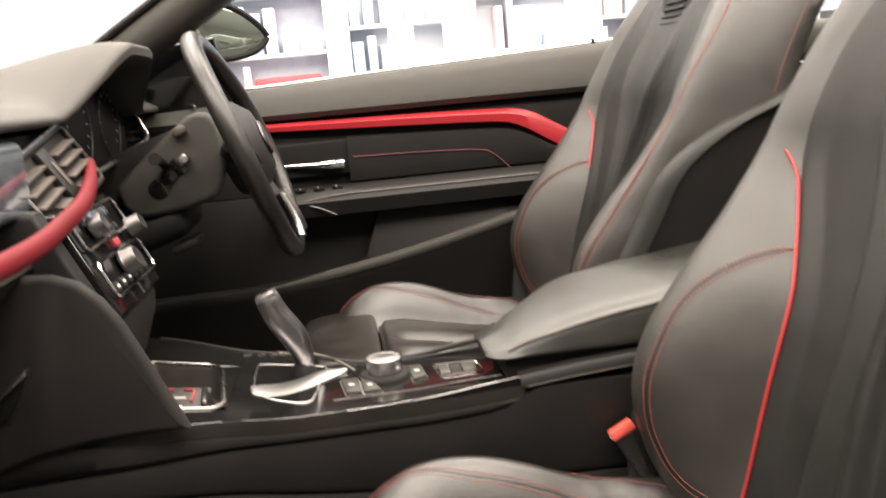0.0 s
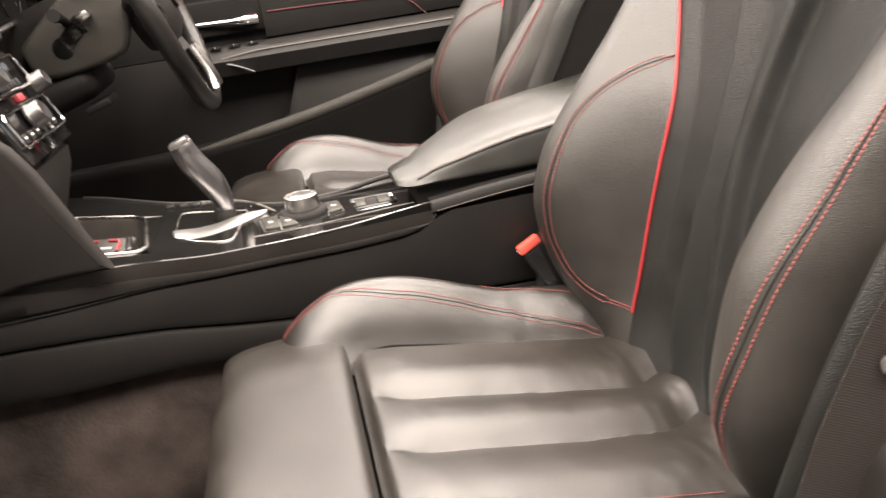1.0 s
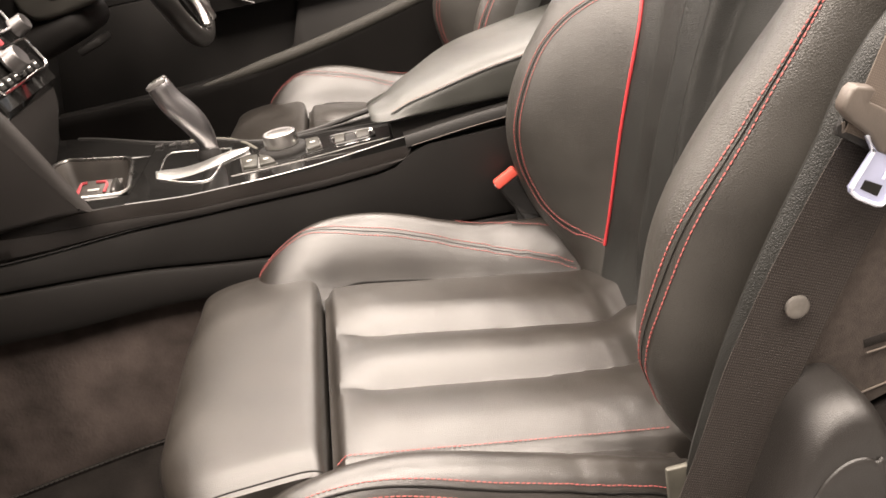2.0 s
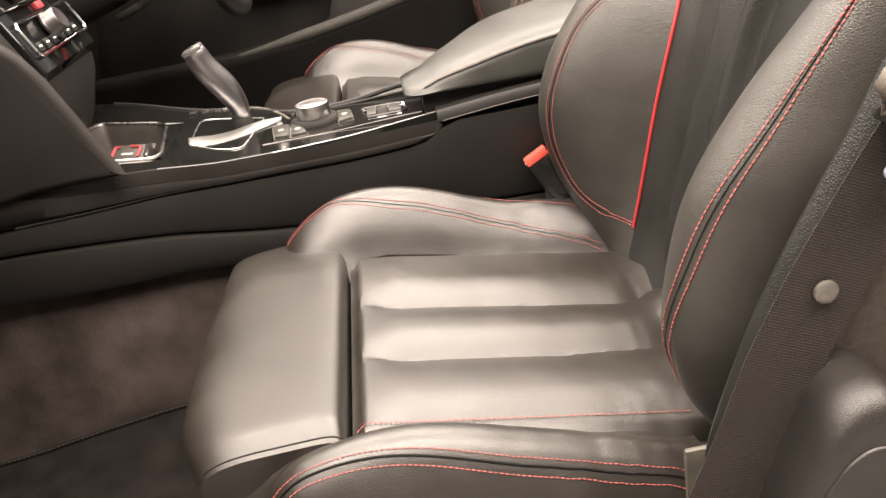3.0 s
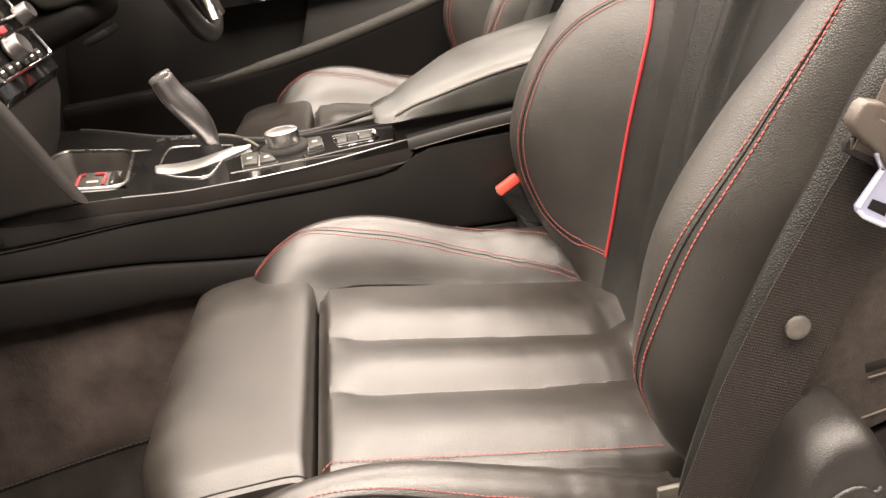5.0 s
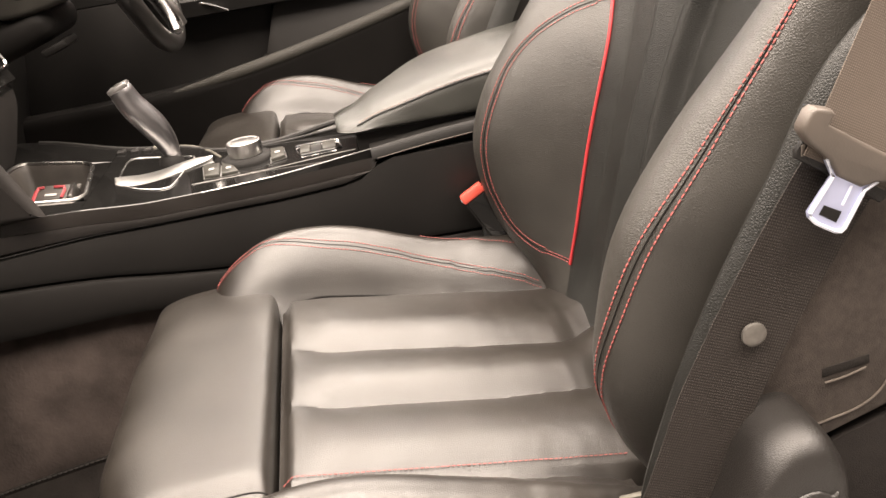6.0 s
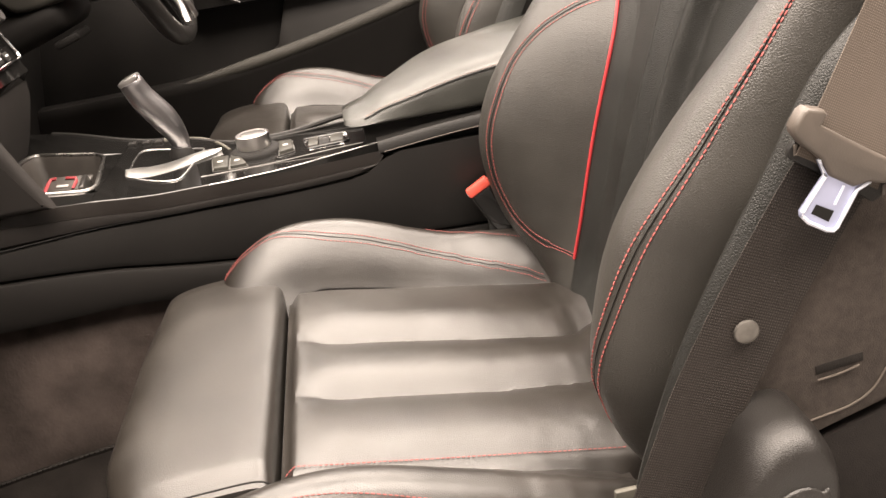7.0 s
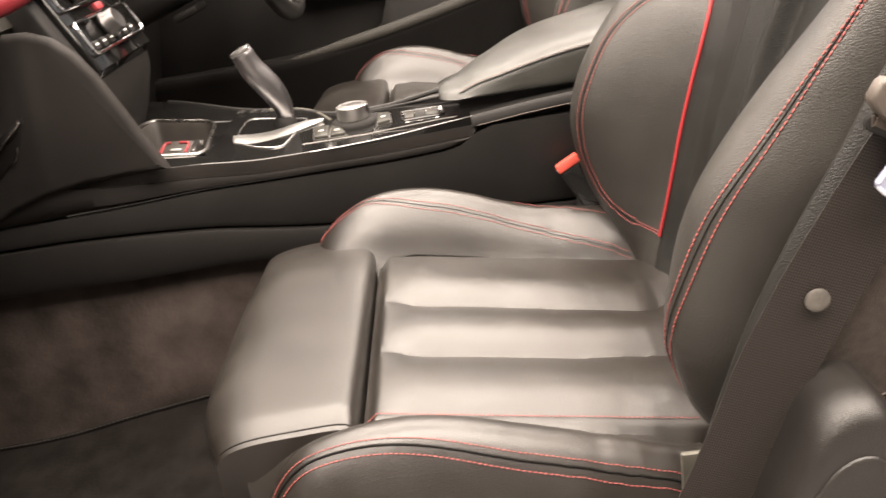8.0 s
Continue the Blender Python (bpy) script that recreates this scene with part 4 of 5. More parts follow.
# rotary controller and its keys
part("controller_pad", turned([(0.0005, 0.0), (0.031, 0.0), (0.031, 0.004), (0.028, 0.0085), (0.024, 0.0105), (0.0005, 0.0105)], 40, Matrix.Translation((-0.003, -0.021, 0.5945)) @ Matrix.Diagonal((1.05, 0.95, 1, 1))), DARK, console, "dark base ring")
knob = turned([(0.0005, 0.0), (0.0195, 0.0), (0.0205, 0.001), (0.0208, 0.003), (0.0208, 0.0145), (0.0200, 0.0168), (0.0186, 0.0175), (0.0165, 0.0170), (0.0005, 0.0166)], 96, Matrix.Translation((-0.003, -0.021, 0.6045)))
middle = Vector((-0.003, -0.021, 0))
for v in knob.verts:
    d = Vector((v.co.x, v.co.y, 0)) - middle
    if d.length > 0.0204 and v.co.z > 0.6065:
        v.co -= d.normalized() * (0.0007 if int(round(math.atan2(d.y, d.x) / (2 * math.pi) * 96)) % 2 else 0.0)
controller = part("controller_knob", knob, SILVER, console, "knurled silver rotary controller")
part("knob_cap", turned([(0.0005, 0.0), (0.0150, 0.0), (0.0150, 0.0006), (0.0140, 0.0009), (0.0005, 0.0009)], 40, Matrix.Translation((-0.003, -0.021, 0.6211))), STEEL, controller)


def key_on_deck(corners, z0, z1, mat_, label=""):
    """A low key with four corners and a rounded top."""
    mid = sum((Vector(c) for c in corners), Vector((0, 0))) / 4
    bm = bmesh.new()
    rows = []
    for f, z in ((1.0, z0 - 0.006), (1.0, z0), (0.96, z1 - 0.0006), (0.88, z1)):
        loop = []
        for i in range(4):
            a, b, c = Vector(corners[i - 1]), Vector(corners[i]), Vector(corners[(i + 1) % 4])
            for q in (b.lerp(a, 0.12), b.lerp(a, 0.03).lerp(b.lerp(c, 0.03), 0.5), b.lerp(c, 0.12)):
                w = mid.lerp(q, f)
                loop.append((w.x, w.y, z))
        rows.append(loop)
    grid(bm, rows, closed=True)
    bm.verts.ensure_lookup_table()
    bm.faces.new(bm.verts[-12:])
    return part("controller_key", bm, mat_, console, label)


for corners in (((-0.056, -0.022), (-0.050, -0.070), (-0.032, -0.074), (-0.035, -0.024)), ((-0.033, -0.024), (-0.030, -0.074), (-0.010, -0.073), (-0.018, -0.046)), ((0.024, -0.004), (0.027, -0.054), (0.044, -0.046), (0.041, -0.006))):
    key = key_on_deck(corners, 0.599, 0.6025, KEYGREY, "grey satin key")
    ring = [Vector(c) for c in corners]
    mid = sum(ring, Vector((0, 0))) / 4
    part("key_rim", tube([(*(mid + (c - mid) * 1.06), 0.5985) for c in ring], 0.0007, 6, closed=True), SILVER, key, "thin chrome rim")
    part("key_mark", box(mid.x - 0.003, mid.x + 0.003, mid.y - 0.004, mid.y + 0.002, 0.6026, 0.6029, 0), PALEPRINT, key)
part("brake_switch_frame", tube([(x, y, 0.5985) for x, y, _ in spline([(0.058, -0.006, 0), (0.080, -0.006, 0), (0.104, -0.009, 0), (0.108, -0.014, 0), (0.110, -0.040, 0), (0.106, -0.046, 0), (0.085, -0.047, 0), (0.066, -0.048, 0), (0.061, -0.044, 0), (0.055, -0.012, 0), (0.058, -0.006, 0)], 4)[:-1]], 0.0013, 6, closed=True), CHROME, console, "thin chrome switch frame")
part("brake_switch", box(0.061, 0.073, -0.043, -0.010, 0.594, 0.6000, 0.0012), KEYGREY, console)
part("brake_switch", box(0.074, 0.087, -0.043, -0.010, 0.594, 0.5982, 0.0006), DARK, console)
part("brake_switch", box(0.088, 0.104, -0.043, -0.012, 0.594, 0.6000, 0.0012), KEYGREY, console)
part("deck_line", tube([(x, -0.0785, top_z(x) + 0.0042 + 0.004 * ease(0.0, 0.126, x)) for x in [-0.064 + 0.19 * i / 20 for i in range(21)]], 0.0005, 6), STEEL, console, "thin chrome line")

# armrest
armrest = thing("armrest", (0.28, -0.02, 0.60), "black leather centre armrest with fine stitching on the console", "armrest")


def arm_seam(x):
    return lerp(((0.10, 0.627), (0.134, 0.631), (0.155, 0.638), (0.189, 0.645), (0.222, 0.652), (0.256, 0.658), (0.295, 0.663), (0.36, 0.672), (0.52, 0.690)), x)


def arm_far(x):
    return lerp(((0.10, 0.005), (0.126, 0.022), (0.144, 0.040), (0.175, 0.066), (0.205, 0.094), (0.23, 0.112), (0.262, 0.122), (0.35, 0.130), (0.55, 0.130)), x)


def arm_section(x):
    """The pad is narrow at its nose and has a shoulder on its far side."""
    u = min(1, max(0, (x - 0.108) / 0.028))
    n = math.sqrt(max(0.0, 1 - (1 - u) ** 2))
    near, base, zs = -0.095, 0.621, arm_seam(x)
    far = arm_far(x)
    top = zs + 0.009 + 0.004 * ease(0.12, 0.22, x)
    mid = (near + far) / 2
    pts = [(near + 0.008, base), (near, base + 0.004), (near + 0.001, (base + zs) / 2), (near + 0.006, zs), (near + 0.014, zs + 0.004), (near + 0.034, top - 0.002), (mid, top), (far - 0.026, top - 0.006), (far - 0.006, top - 0.018), (far, base + 0.008), (far - 0.006, base)]
    cy_, cz_ = -0.035, 0.627
    return spline([(x, cy_ + (y - cy_) * (0.56 + 0.44 * n), cz_ + (z - cz_) * (0.42 + 0.58 * n)) for y, z in pts], 5)


pad_bm = bmesh.new()
grid(pad_bm, [arm_section(0.109 + 0.41 * (i / 70) ** 1.4) for i in range(71)], closed=True, caps=True)
part("pad", pad_bm, HIDE, armrest, "smooth black leather armrest pad")
seam = [arm_section(x)[15] + Vector((0, -0.0012, 0.0010)) for x in [0.133 + 0.385 * i / 80 for i in range(81)]]
part("stitching", stitches([p + Vector((0, 0.0015, 0.0018)) for p in seam], radius=0.0005), DULLRED, armrest, "fine dull red stitching")
part("seam", tube(seam, 0.0007, 6), DARK, armrest)


def base_z(x):
    return lerp(((0.14, 0.594), (0.181, 0.598), (0.214, 0.601), (0.264, 0.604), (0.55, 0.618)), x)


part("base", run(0.142, 0.55, 20, lambda x: [(x, -0.1085, base_z(x)), (x, -0.1075, base_z(x) + 0.009), (x, -0.104, base_z(x) + 0.0125), (x, arm_far(x) - 0.03, base_z(x) + 0.0125), (x, arm_far(x) - 0.03, 0.57), (x, -0.09, 0.57), (x, -0.09, base_z(x))]), PANEL, armrest)
# the highlight along the base's edge, put in as a thin grey cord
part("base_edge", tube([(x, -0.1092, base_z(x) + 0.0004) for x in [0.148 + 0.40 * i / 20 for i in range(21)]], 0.0006, 6), STRAP, armrest, "thin grey cord for the highlight on the base's edge")
part("hinge_gap", run(0.130, 0.52, 20, lambda x: [(x, -0.086, 0.600), (x, -0.086, 0.626), (x, arm_far(x) - 0.025, 0.626), (x, arm_far(x) - 0.025, 0.600)]), DARK, armrest)


# ---- dashboard ----
dash = thing("dashboard", (-0.50, 0.0, 0.60), "black dashboard with red trim strip, air vents and round dials", "dashboard")


def hood(y):
    return ease(0.10, 0.27, y) * ease(0.57, 0.38, y)


def dash_section(y):
    h = hood(y)
    pts = [(-0.86, 0.935), (-0.70, 0.950 + 0.01 * h), (-0.52, 0.958 + 0.034 * h), (-0.40 + 0.04 * h, 0.950 + 0.074 * h), (-0.362 + 0.062 * h, 0.938 + 0.086 * h), (-0.352 + 0.060 * h, 0.928 + 0.084 * h), (-0.365 + 0.055 * h, 0.922 + 0.080 * h), (-0.44 + 0.0 * h, 0.918 + 0.07 * h), (-0.86, 0.90)]
    return [Vector((x, y, z)) for x, z in pts]


bm = bmesh.new()
grid(bm, [[p for p in spline(dash_section(-0.70 + 1.40 * i / 70), 4)] for i in range(71)], closed=True, caps=True)
part("top_pad", bm, DASH, dash, "grained soft dash top with cluster hood")
part("core", prism([(-0.86, 0.94), (-0.45, 0.93), (-0.375, 0.915), (-0.372, 0.80), (-0.40, 0.70), (-0.45, 0.52), (-0.86, 0.50)], -0.70, 0.16, 0.004), DARK, dash)
part("core", prism([(-0.86, 0.94), (-0.47, 0.93), (-0.455, 0.80), (-0.44, 0.68), (-0.48, 0.52), (-0.86, 0.50)], 0.16, 0.70, 0.004), DARK, dash)
# trim band below the top pad, on the passenger's side
part("trim_band", box(-0.380, -0.344, -0.66, -0.062, 0.835, 0.912, 0.010, 3), SCREEN, dash, "glossy grey trim band")
part("red_strip", tube(spline([(-0.340, -0.66, 0.812), (-0.320, -0.40, 0.815), (-0.309, -0.20, 0.818), (-0.309, -0.10, 0.826), (-0.311, -0.01, 0.838), (-0.322, 0.07, 0.856), (-0.336, 0.130, 0.872)], 10), lambda t: 0.0088 - 0.0026 * ease(0.7, 1, t), 12, flat=1.25), DEEPRED, dash, "red trim strip")
part("under_band", prism([(-0.40, 0.80), (-0.345, 0.806), (-0.338, 0.79), (-0.36, 0.765), (-0.42, 0.75)], -0.66, -0.11, 0.006), DASH, dash)
# centre vents, turned to the driver and rising with the red strip
mv = Matrix.Translation((-0.347, 0.030, 0.866)) @ Matrix.Rotation(radians(11), 4, "X") @ Matrix.Rotation(radians(-28), 4, "Y")
vent = part("vent_housing", box(-0.060, -0.002, -0.108, 0.108, -0.042, 0.042, 0.006, m=mv), DARK, dash)
part("vent_frame", tube([mv @ Vector((0.002, y, z)) for z, y, _ in frame_path(-0.040, 0.040, -0.105, 0.105, 0, 0.012)], 0.0036, 8, closed=True), PANEL, vent)
for k in range(8):
    y, z = (-0.060 if k < 4 else 0.060), -0.022 + 0.0150 * (k % 4)
    part("vent_slat", box(-0.014, 0.014, -0.038, 0.038, -0.0016, 0.0016, 0.0010, m=mv @ Matrix.Translation((-0.004, y, z)) @ Matrix.Rotation(radians(26), 4, "Y")), STRAP, vent)
part("vent_bar", box(-0.004, 0.006, -0.015, 0.015, -0.034, 0.034, 0.003, m=mv), PANEL, vent, "grey centre bar")
part("vent_wheel", box(0.004, 0.008, -0.004, 0.004, -0.016, 0.016, 0.0015, m=mv), STRAP, vent)
part("vent_trim", tube([mv @ Vector((0.004, -0.108, -0.040 + 0.08 * i / 6)) for i in range(7)], 0.003, 8), SILVER, vent)
part("vent_trim", tube([mv @ Vector((0.003, -0.106 + 0.21 * i / 10, 0.043)) for i in range(11)], 0.002, 8), SILVER, vent)

# radio and climate stack, leaning back
swing = Matrix.Translation((-0.285, -0.085, 0)) @ Matrix.Rotation(radians(-1.0), 4, "Z") @ Matrix.Translation((0.285, 0.085, 0))
stack = part("stack_panel", prism([(-0.40, 0.84), (-0.320, 0.835), (-0.2705, 0.724), (-0.280, 0.712), (-0.42, 0.69)], -0.085, 0.100, 0.005, m=swing), GLOSS, dash, "gloss black control stack")
ax = Vector((0.058, 0, -0.130)).normalized()
ms = Matrix(((ax.x, 0, -ax.z, -0.318), (0, 1, 0, 0.008), (ax.z, 0, ax.x, 0.836), (0, 0, 0, 1)))  # x down the panel, z out of it
ms = swing @ ms


def on_stack(name, u0, u1, v0, v1, h, mat, bevel=0.0015, label=""):
    return part(name, box(u0, u1, v0, v1, -0.004, h, bevel, m=ms), mat, stack, label)


def knob_on_stack(u, v, r, h):
    return part("knob", turned([(0.0005, 0.0), (r * 1.12, 0.0), (r * 1.12, 0.003), (r, 0.005), (r * 0.96, h - 0.002), (r * 0.85, h), (0.0005, h - 0.001)], 28, ms @ Matrix.Translation((u, v, 0.002))), GUNMETAL, stack, "silver rotary knob")


for u0, u1 in ((0.008, 0.047), (0.064, 0.105)):
    part("panel_frame", tube([ms @ Vector((x, y, 0.003)) for x, y, _ in frame_path(u0, u1, -0.086, 0.084, 0, 0.008)], 0.0020, 8, closed=True), CHROME, stack, "chrome frame")
on_stack("display", 0.012, 0.024, -0.04, 0.05, 0.002, SCREEN)
on_stack("warning_key", 0.051, 0.060, 0.004, 0.024, 0.003, STICKER)
knob_on_stack(0.029, -0.032, 0.0110, 0.016)
knob_on_stack(0.081, -0.006, 0.0150, 0.018)
knob_on_stack(0.050, 0.084, 0.0120, 0.018)
for k in range(6):
    on_stack("key", 0.034, 0.043, -0.034 + 0.014 * k, -0.023 + 0.014 * k, 0.003, PANEL)
    on_stack("key", 0.090, 0.101, -0.074 + 0.024 * k, -0.060 + 0.024 * k, 0.003, PANEL)
    on_stack("key_mark", 0.094, 0.096, -0.071 + 0.024 * k, -0.064 + 0.024 * k, 0.0036, WHITE, 0)
part("stack_cheek", prism([(-0.42, 0.85), (-0.330, 0.842), (-0.276, 0.722), (-0.276, 0.690), (-0.30, 0.60), (-0.42, 0.60)], -0.112, -0.086, 0.008), PANEL, dash)
part("stack_foot", prism([(-0.42, 0.725), (-0.270, 0.712), (-0.272, 0.690), (-0.290, 0.640), (-0.31, 0.60), (-0.42, 0.60)], -0.09, 0.105, 0.010, m=swing @ Matrix.Translation((-0.008, 0, 0))), WING, dash)

# knee wing beside the console and glove box
wing = prism([(-0.207, 0.613), (-0.210, 0.622), (-0.222, 0.650), (-0.236, 0.685), (-0.254, 0.728), (-0.270, 0.755), (-0.290, 0.775), (-0.315, 0.785), (-0.36, 0.788), (-0.62, 0.790), (-0.64, 0.47), (-0.52, 0.518), (-0.46, 0.557), (-0.425, 0.577), (-0.394, 0.592), (-0.35, 0.604), (-0.30, 0.611), (-0.25, 0.613)], -0.150, -0.132, 0.008, 4)
part("knee_wing", wing, WING, dash, "matt black knee panel")
part("wing_back", prism([(-0.260, 0.620), (-0.280, 0.680), (-0.300, 0.725), (-0.330, 0.755), (-0.62, 0.765), (-0.63, 0.49), (-0.46, 0.565), (-0.394, 0.598), (-0.30, 0.616)], -0.131, -0.098, 0.002, 1), DARK, dash)
bm = bmesh.new()
rows = []
for i in range(41):
    y = -0.145 - 0.53 * i / 40
    e = ease(-0.145, -0.27, y)
    xo = -0.46 + 0.105 * e
    rows.append(spline([(-0.50, y, 0.796), (xo - 0.04, y, 0.794), (xo - 0.004, y, 0.775), (xo + 0.008, y, 0.735), (xo - 0.004, y, 0.66), (xo - 0.045, y, 0.575), (-0.50, y, 0.54)], 5))
grid(bm, rows)
part("glove_box_lid", bm, PANEL, dash, "rounded black glove box lid")
part("glove_box_handle", prism([(-0.347, 0.6985), (-0.349, 0.6915), (-0.372, 0.674), (-0.400, 0.650), (-0.404, 0.658), (-0.376, 0.681)], -0.158, -0.149, 0.002), SILVER, dash, "silver glove box handle")
part("handle_recess", prism([(-0.354, 0.684), (-0.362, 0.664), (-0.372, 0.652), (-0.400, 0.630), (-0.400, 0.648), (-0.372, 0.672)], -0.1525, -0.149, 0.001), DARK, dash)
part("handle_edge", tube([(-0.361, -0.1535, 0.668), (-0.366, -0.1535, 0.657), (-0.374, -0.1535, 0.648)], 0.0012, 6), STEEL, dash)

# instrument cluster
cluster = part("cluster_face", box(-0.400, -0.388, 0.185, 0.56, 0.845, 0.985, 0.004), DARK, dash, "dark instrument panel with two round dials")
for dy in (0.285, 0.455):
    ring = part("dial_ring", tube([(-0.385, dy + 0.058 * math.cos(a), 0.915 + 0.058 * math.sin(a)) for a in [2 * math.pi * k / 40 for k in range(40)]], 0.0013, 8, closed=True), GUNMETAL, cluster)
    for k in range(13):
        a = radians(-40 + 260 * k / 12)
        part("dial_mark", box(-0.3880, -0.3870, -0.001, 0.001, 0.044, 0.052, 0, m=Matrix.Translation((0, dy, 0.915)) @ Matrix.Rotation(a - radians(90), 4, "X")), PALEPRINT, cluster)
part("cluster_trim", tube(spline([(-0.356, 0.17, 0.852), (-0.352, 0.25, 0.856), (-0.350, 0.45, 0.872), (-0.352, 0.55, 0.882), (-0.362, 0.575, 0.905), (-0.385, 0.58, 0.945)], 8), 0.0035, 8), SILVER, dash, "silver cluster surround")
part("side_vent", box(-0.43, -0.40, 0.60, 0.69, 0.85, 0.92, 0.008), DARK, dash)
for k in range(4):
    part("vent_slat", box(-0.402, -0.392, 0.605, 0.685, 0.862 + 0.014 * k, 0.865 + 0.014 * k, 0.001), PANEL, dash)

# steering column and wheel
column = thing("steering_column", (-0.40, 0.37, 0.80), "black steering column shroud with stalks and ignition", "steering column")
tc = Matrix.Translation((-0.30, 0.37, 0.835)) @ Matrix.Rotation(radians(-18), 4, "Y")
# shroud in the shade-toned lining plastic, its lit cheek in a lighter skin
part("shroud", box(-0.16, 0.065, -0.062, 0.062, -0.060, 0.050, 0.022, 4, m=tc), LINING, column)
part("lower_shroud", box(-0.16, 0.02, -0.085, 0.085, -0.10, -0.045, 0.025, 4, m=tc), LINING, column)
part("stalk", tube(spline([tc @ Vector(p) for p in ((0.02, -0.05, 0.0), (0.03, -0.11, 0.012), (0.032, -0.155, 0.020))], 6), lambda t: 0.006 + 0.003 * ease(0.5, 1, t), 10), DARK, column)
part("stalk", tube(spline([tc @ Vector(p) for p in ((0.02, 0.05, 0.0), (0.03, 0.11, 0.012), (0.032, 0.155, 0.020))], 6), lambda t: 0.006 + 0.003 * ease(0.5, 1, t), 10), DARK, column)
part("start_button", turned([(0.0005, 0), (0.016, 0), (0.016, 0.004), (0.0005, 0.005)], 24, Matrix.Translation((-0.385, 0.215, 0.815)) @ Matrix.Rotation(radians(80), 4, "Y")), STEEL, column)
part("shroud_cheek", prism([(p.x, p.z) for p in spline([(x, 0, z) for x, z in ((-0.348, 0.825), (-0.302, 0.866), (-0.258, 0.900), (-0.232, 0.918), (-0.203, 0.914), (-0.190, 0.862), (-0.202, 0.806), (-0.228, 0.790), (-0.275, 0.780), (-0.322, 0.777), (-0.344, 0.796))], 3)], 0.280, 0.305, 0.009, 3), DASH, column, "grained shroud cheek")
for hx, hz, hr in ((-0.289, 0.817, 0.0150), (-0.258, 0.846, 0.0135)):
    turn = Matrix.Translation((hx, 0.2795, hz)) @ Matrix.Rotation(radians(90), 4, "X")
    slot = part("key_slot", turned([(0.0005, 0.0009), (hr * 0.95, 0.0009), (hr, 0.0006), (hr * 1.02, -0.003), (0.0005, -0.004)], 28, turn), GLOSS, column, "black key slot")
part("slot_bridge", box(-0.016, 0.016, 0.2785, 0.2815, -0.011, 0.011, 0.004, m=Matrix.Translation((-0.274, 0, 0.832)) @ Matrix.Rotation(radians(-43), 4, "Y")), GLOSS, column)
part("stalk_end", box(-0.010, 0.010, 0.262, 0.285, -0.006, 0.006, 0.004, m=Matrix.Translation((-0.249, 0, 0.856)) @ Matrix.Rotation(radians(-30), 4, "Y")), SILVER, column, "satin stalk end")
part("stalk_end", box(-0.010, 0.010, 0.268, 0.292, -0.007, 0.006, 0.005, m=Matrix.Translation((-0.249, 0, 0.897)) @ Matrix.Rotation(radians(-20), 4, "Y")), STRAP, column, "pale grey stalk end")
part("adjust_lever", box(-0.02, 0.02, -0.09, -0.02, -0.118, -0.106, 0.004, m=tc), DARK, column)

wheel = thing("steering_wheel", (-0.170, 0.37, 0.868), "black leather three-spoke steering wheel with silver spoke trim", "steering wheel")
mw = Matrix.Translation((-0.163, 0.37, 0.863)) @ Matrix.Rotation(radians(-19), 4, "Y")  # the wheel's own x points to the driver
ring = [mw @ Vector((0.006 * math.cos(2 * a), 0.178 * math.cos(a), 0.172 * math.sin(a))) for a in [2 * math.pi * k / 72 for k in range(72)]]
part("rim", tube(ring, 0.0150, 16, closed=True), RIMHIDE, wheel, "thick black leather rim")
hub = turned([(0.0005, 0.0), (0.070, 0.0), (0.078, 0.012), (0.074, 0.032), (0.050, 0.046), (0.0005, 0.050)], 36, mw @ Matrix.Translation((-0.040, 0, 0)) @ Matrix.Rotation(radians(90), 4, "Y") @ Matrix.Diagonal((0.95, 1.05, 1.35, 1)))
part("hub", hub, PANEL, wheel)
part("emblem", turned([(0.0005, 0.0), (0.028, 0.0), (0.026, 0.003), (0.0005, 0.004)], 28, mw @ Matrix.Translation((0.0265, 0, 0)) @ Matrix.Rotation(radians(90), 4, "Y")), GUNMETAL, wheel)
for s in (1, -1):
    part("spoke", tube(spline([mw @ Vector(p) for p in ((-0.02, s * 0.05, 0.0), (-0.012, s * 0.11, 0.004), (0.002, s * 0.170, 0.010))], 5), lambda t: 0.020 - 0.004 * t, 12, flat=0.8), DARK, wheel)
    part("spoke_trim", tube(spline([mw @ Vector(p) for p in ((0.006, s * 0.075, -0.030), (0.010, s * 0.12, -0.012), (0.012, s * 0.160, 0.0))], 5), lambda t: 0.009 - 0.003 * t, 10, flat=0.5), SILVER, wheel, "satin silver spoke trim")
    part("wheel_key", box(0.004, 0.012, s * 0.085 - 0.014, s * 0.085 + 0.014, -0.012, 0.022, 0.004, m=mw), DARK, wheel)
part("lower_spoke", tube(spline([mw @ Vector(p) for p in ((-0.01, 0.0, -0.05), (0.002, 0.0, -0.11), (0.004, 0.0, -0.165))], 5), lambda t: 0.030 - 0.006 * t, 14, flat=0.45), PANEL, wheel)
part("lower_spoke_trim", tube(spline([mw @ Vector(p) for p in ((0.012, -0.025, -0.085), (0.016, -0.028, -0.13), (0.014, -0.04, -0.158))], 5), 0.007, 10), SILVER, wheel, "satin silver spoke trim")
part("lower_spoke_trim", tube(spline([mw @ Vector(p) for p in ((0.012, 0.025, -0.085), (0.016, 0.028, -0.13), (0.014, 0.04, -0.158))], 5), 0.007, 10), SILVER, wheel, "satin silver spoke trim")


# ---- driver's door ----
door = thing("car_door", (0.0, 0.74, 0.40), "black car door lining with red trim strip and silver handle", "car door")


def belt_z(x):
    return 0.949 + 0.046 * (x + 0.15) * 1.0


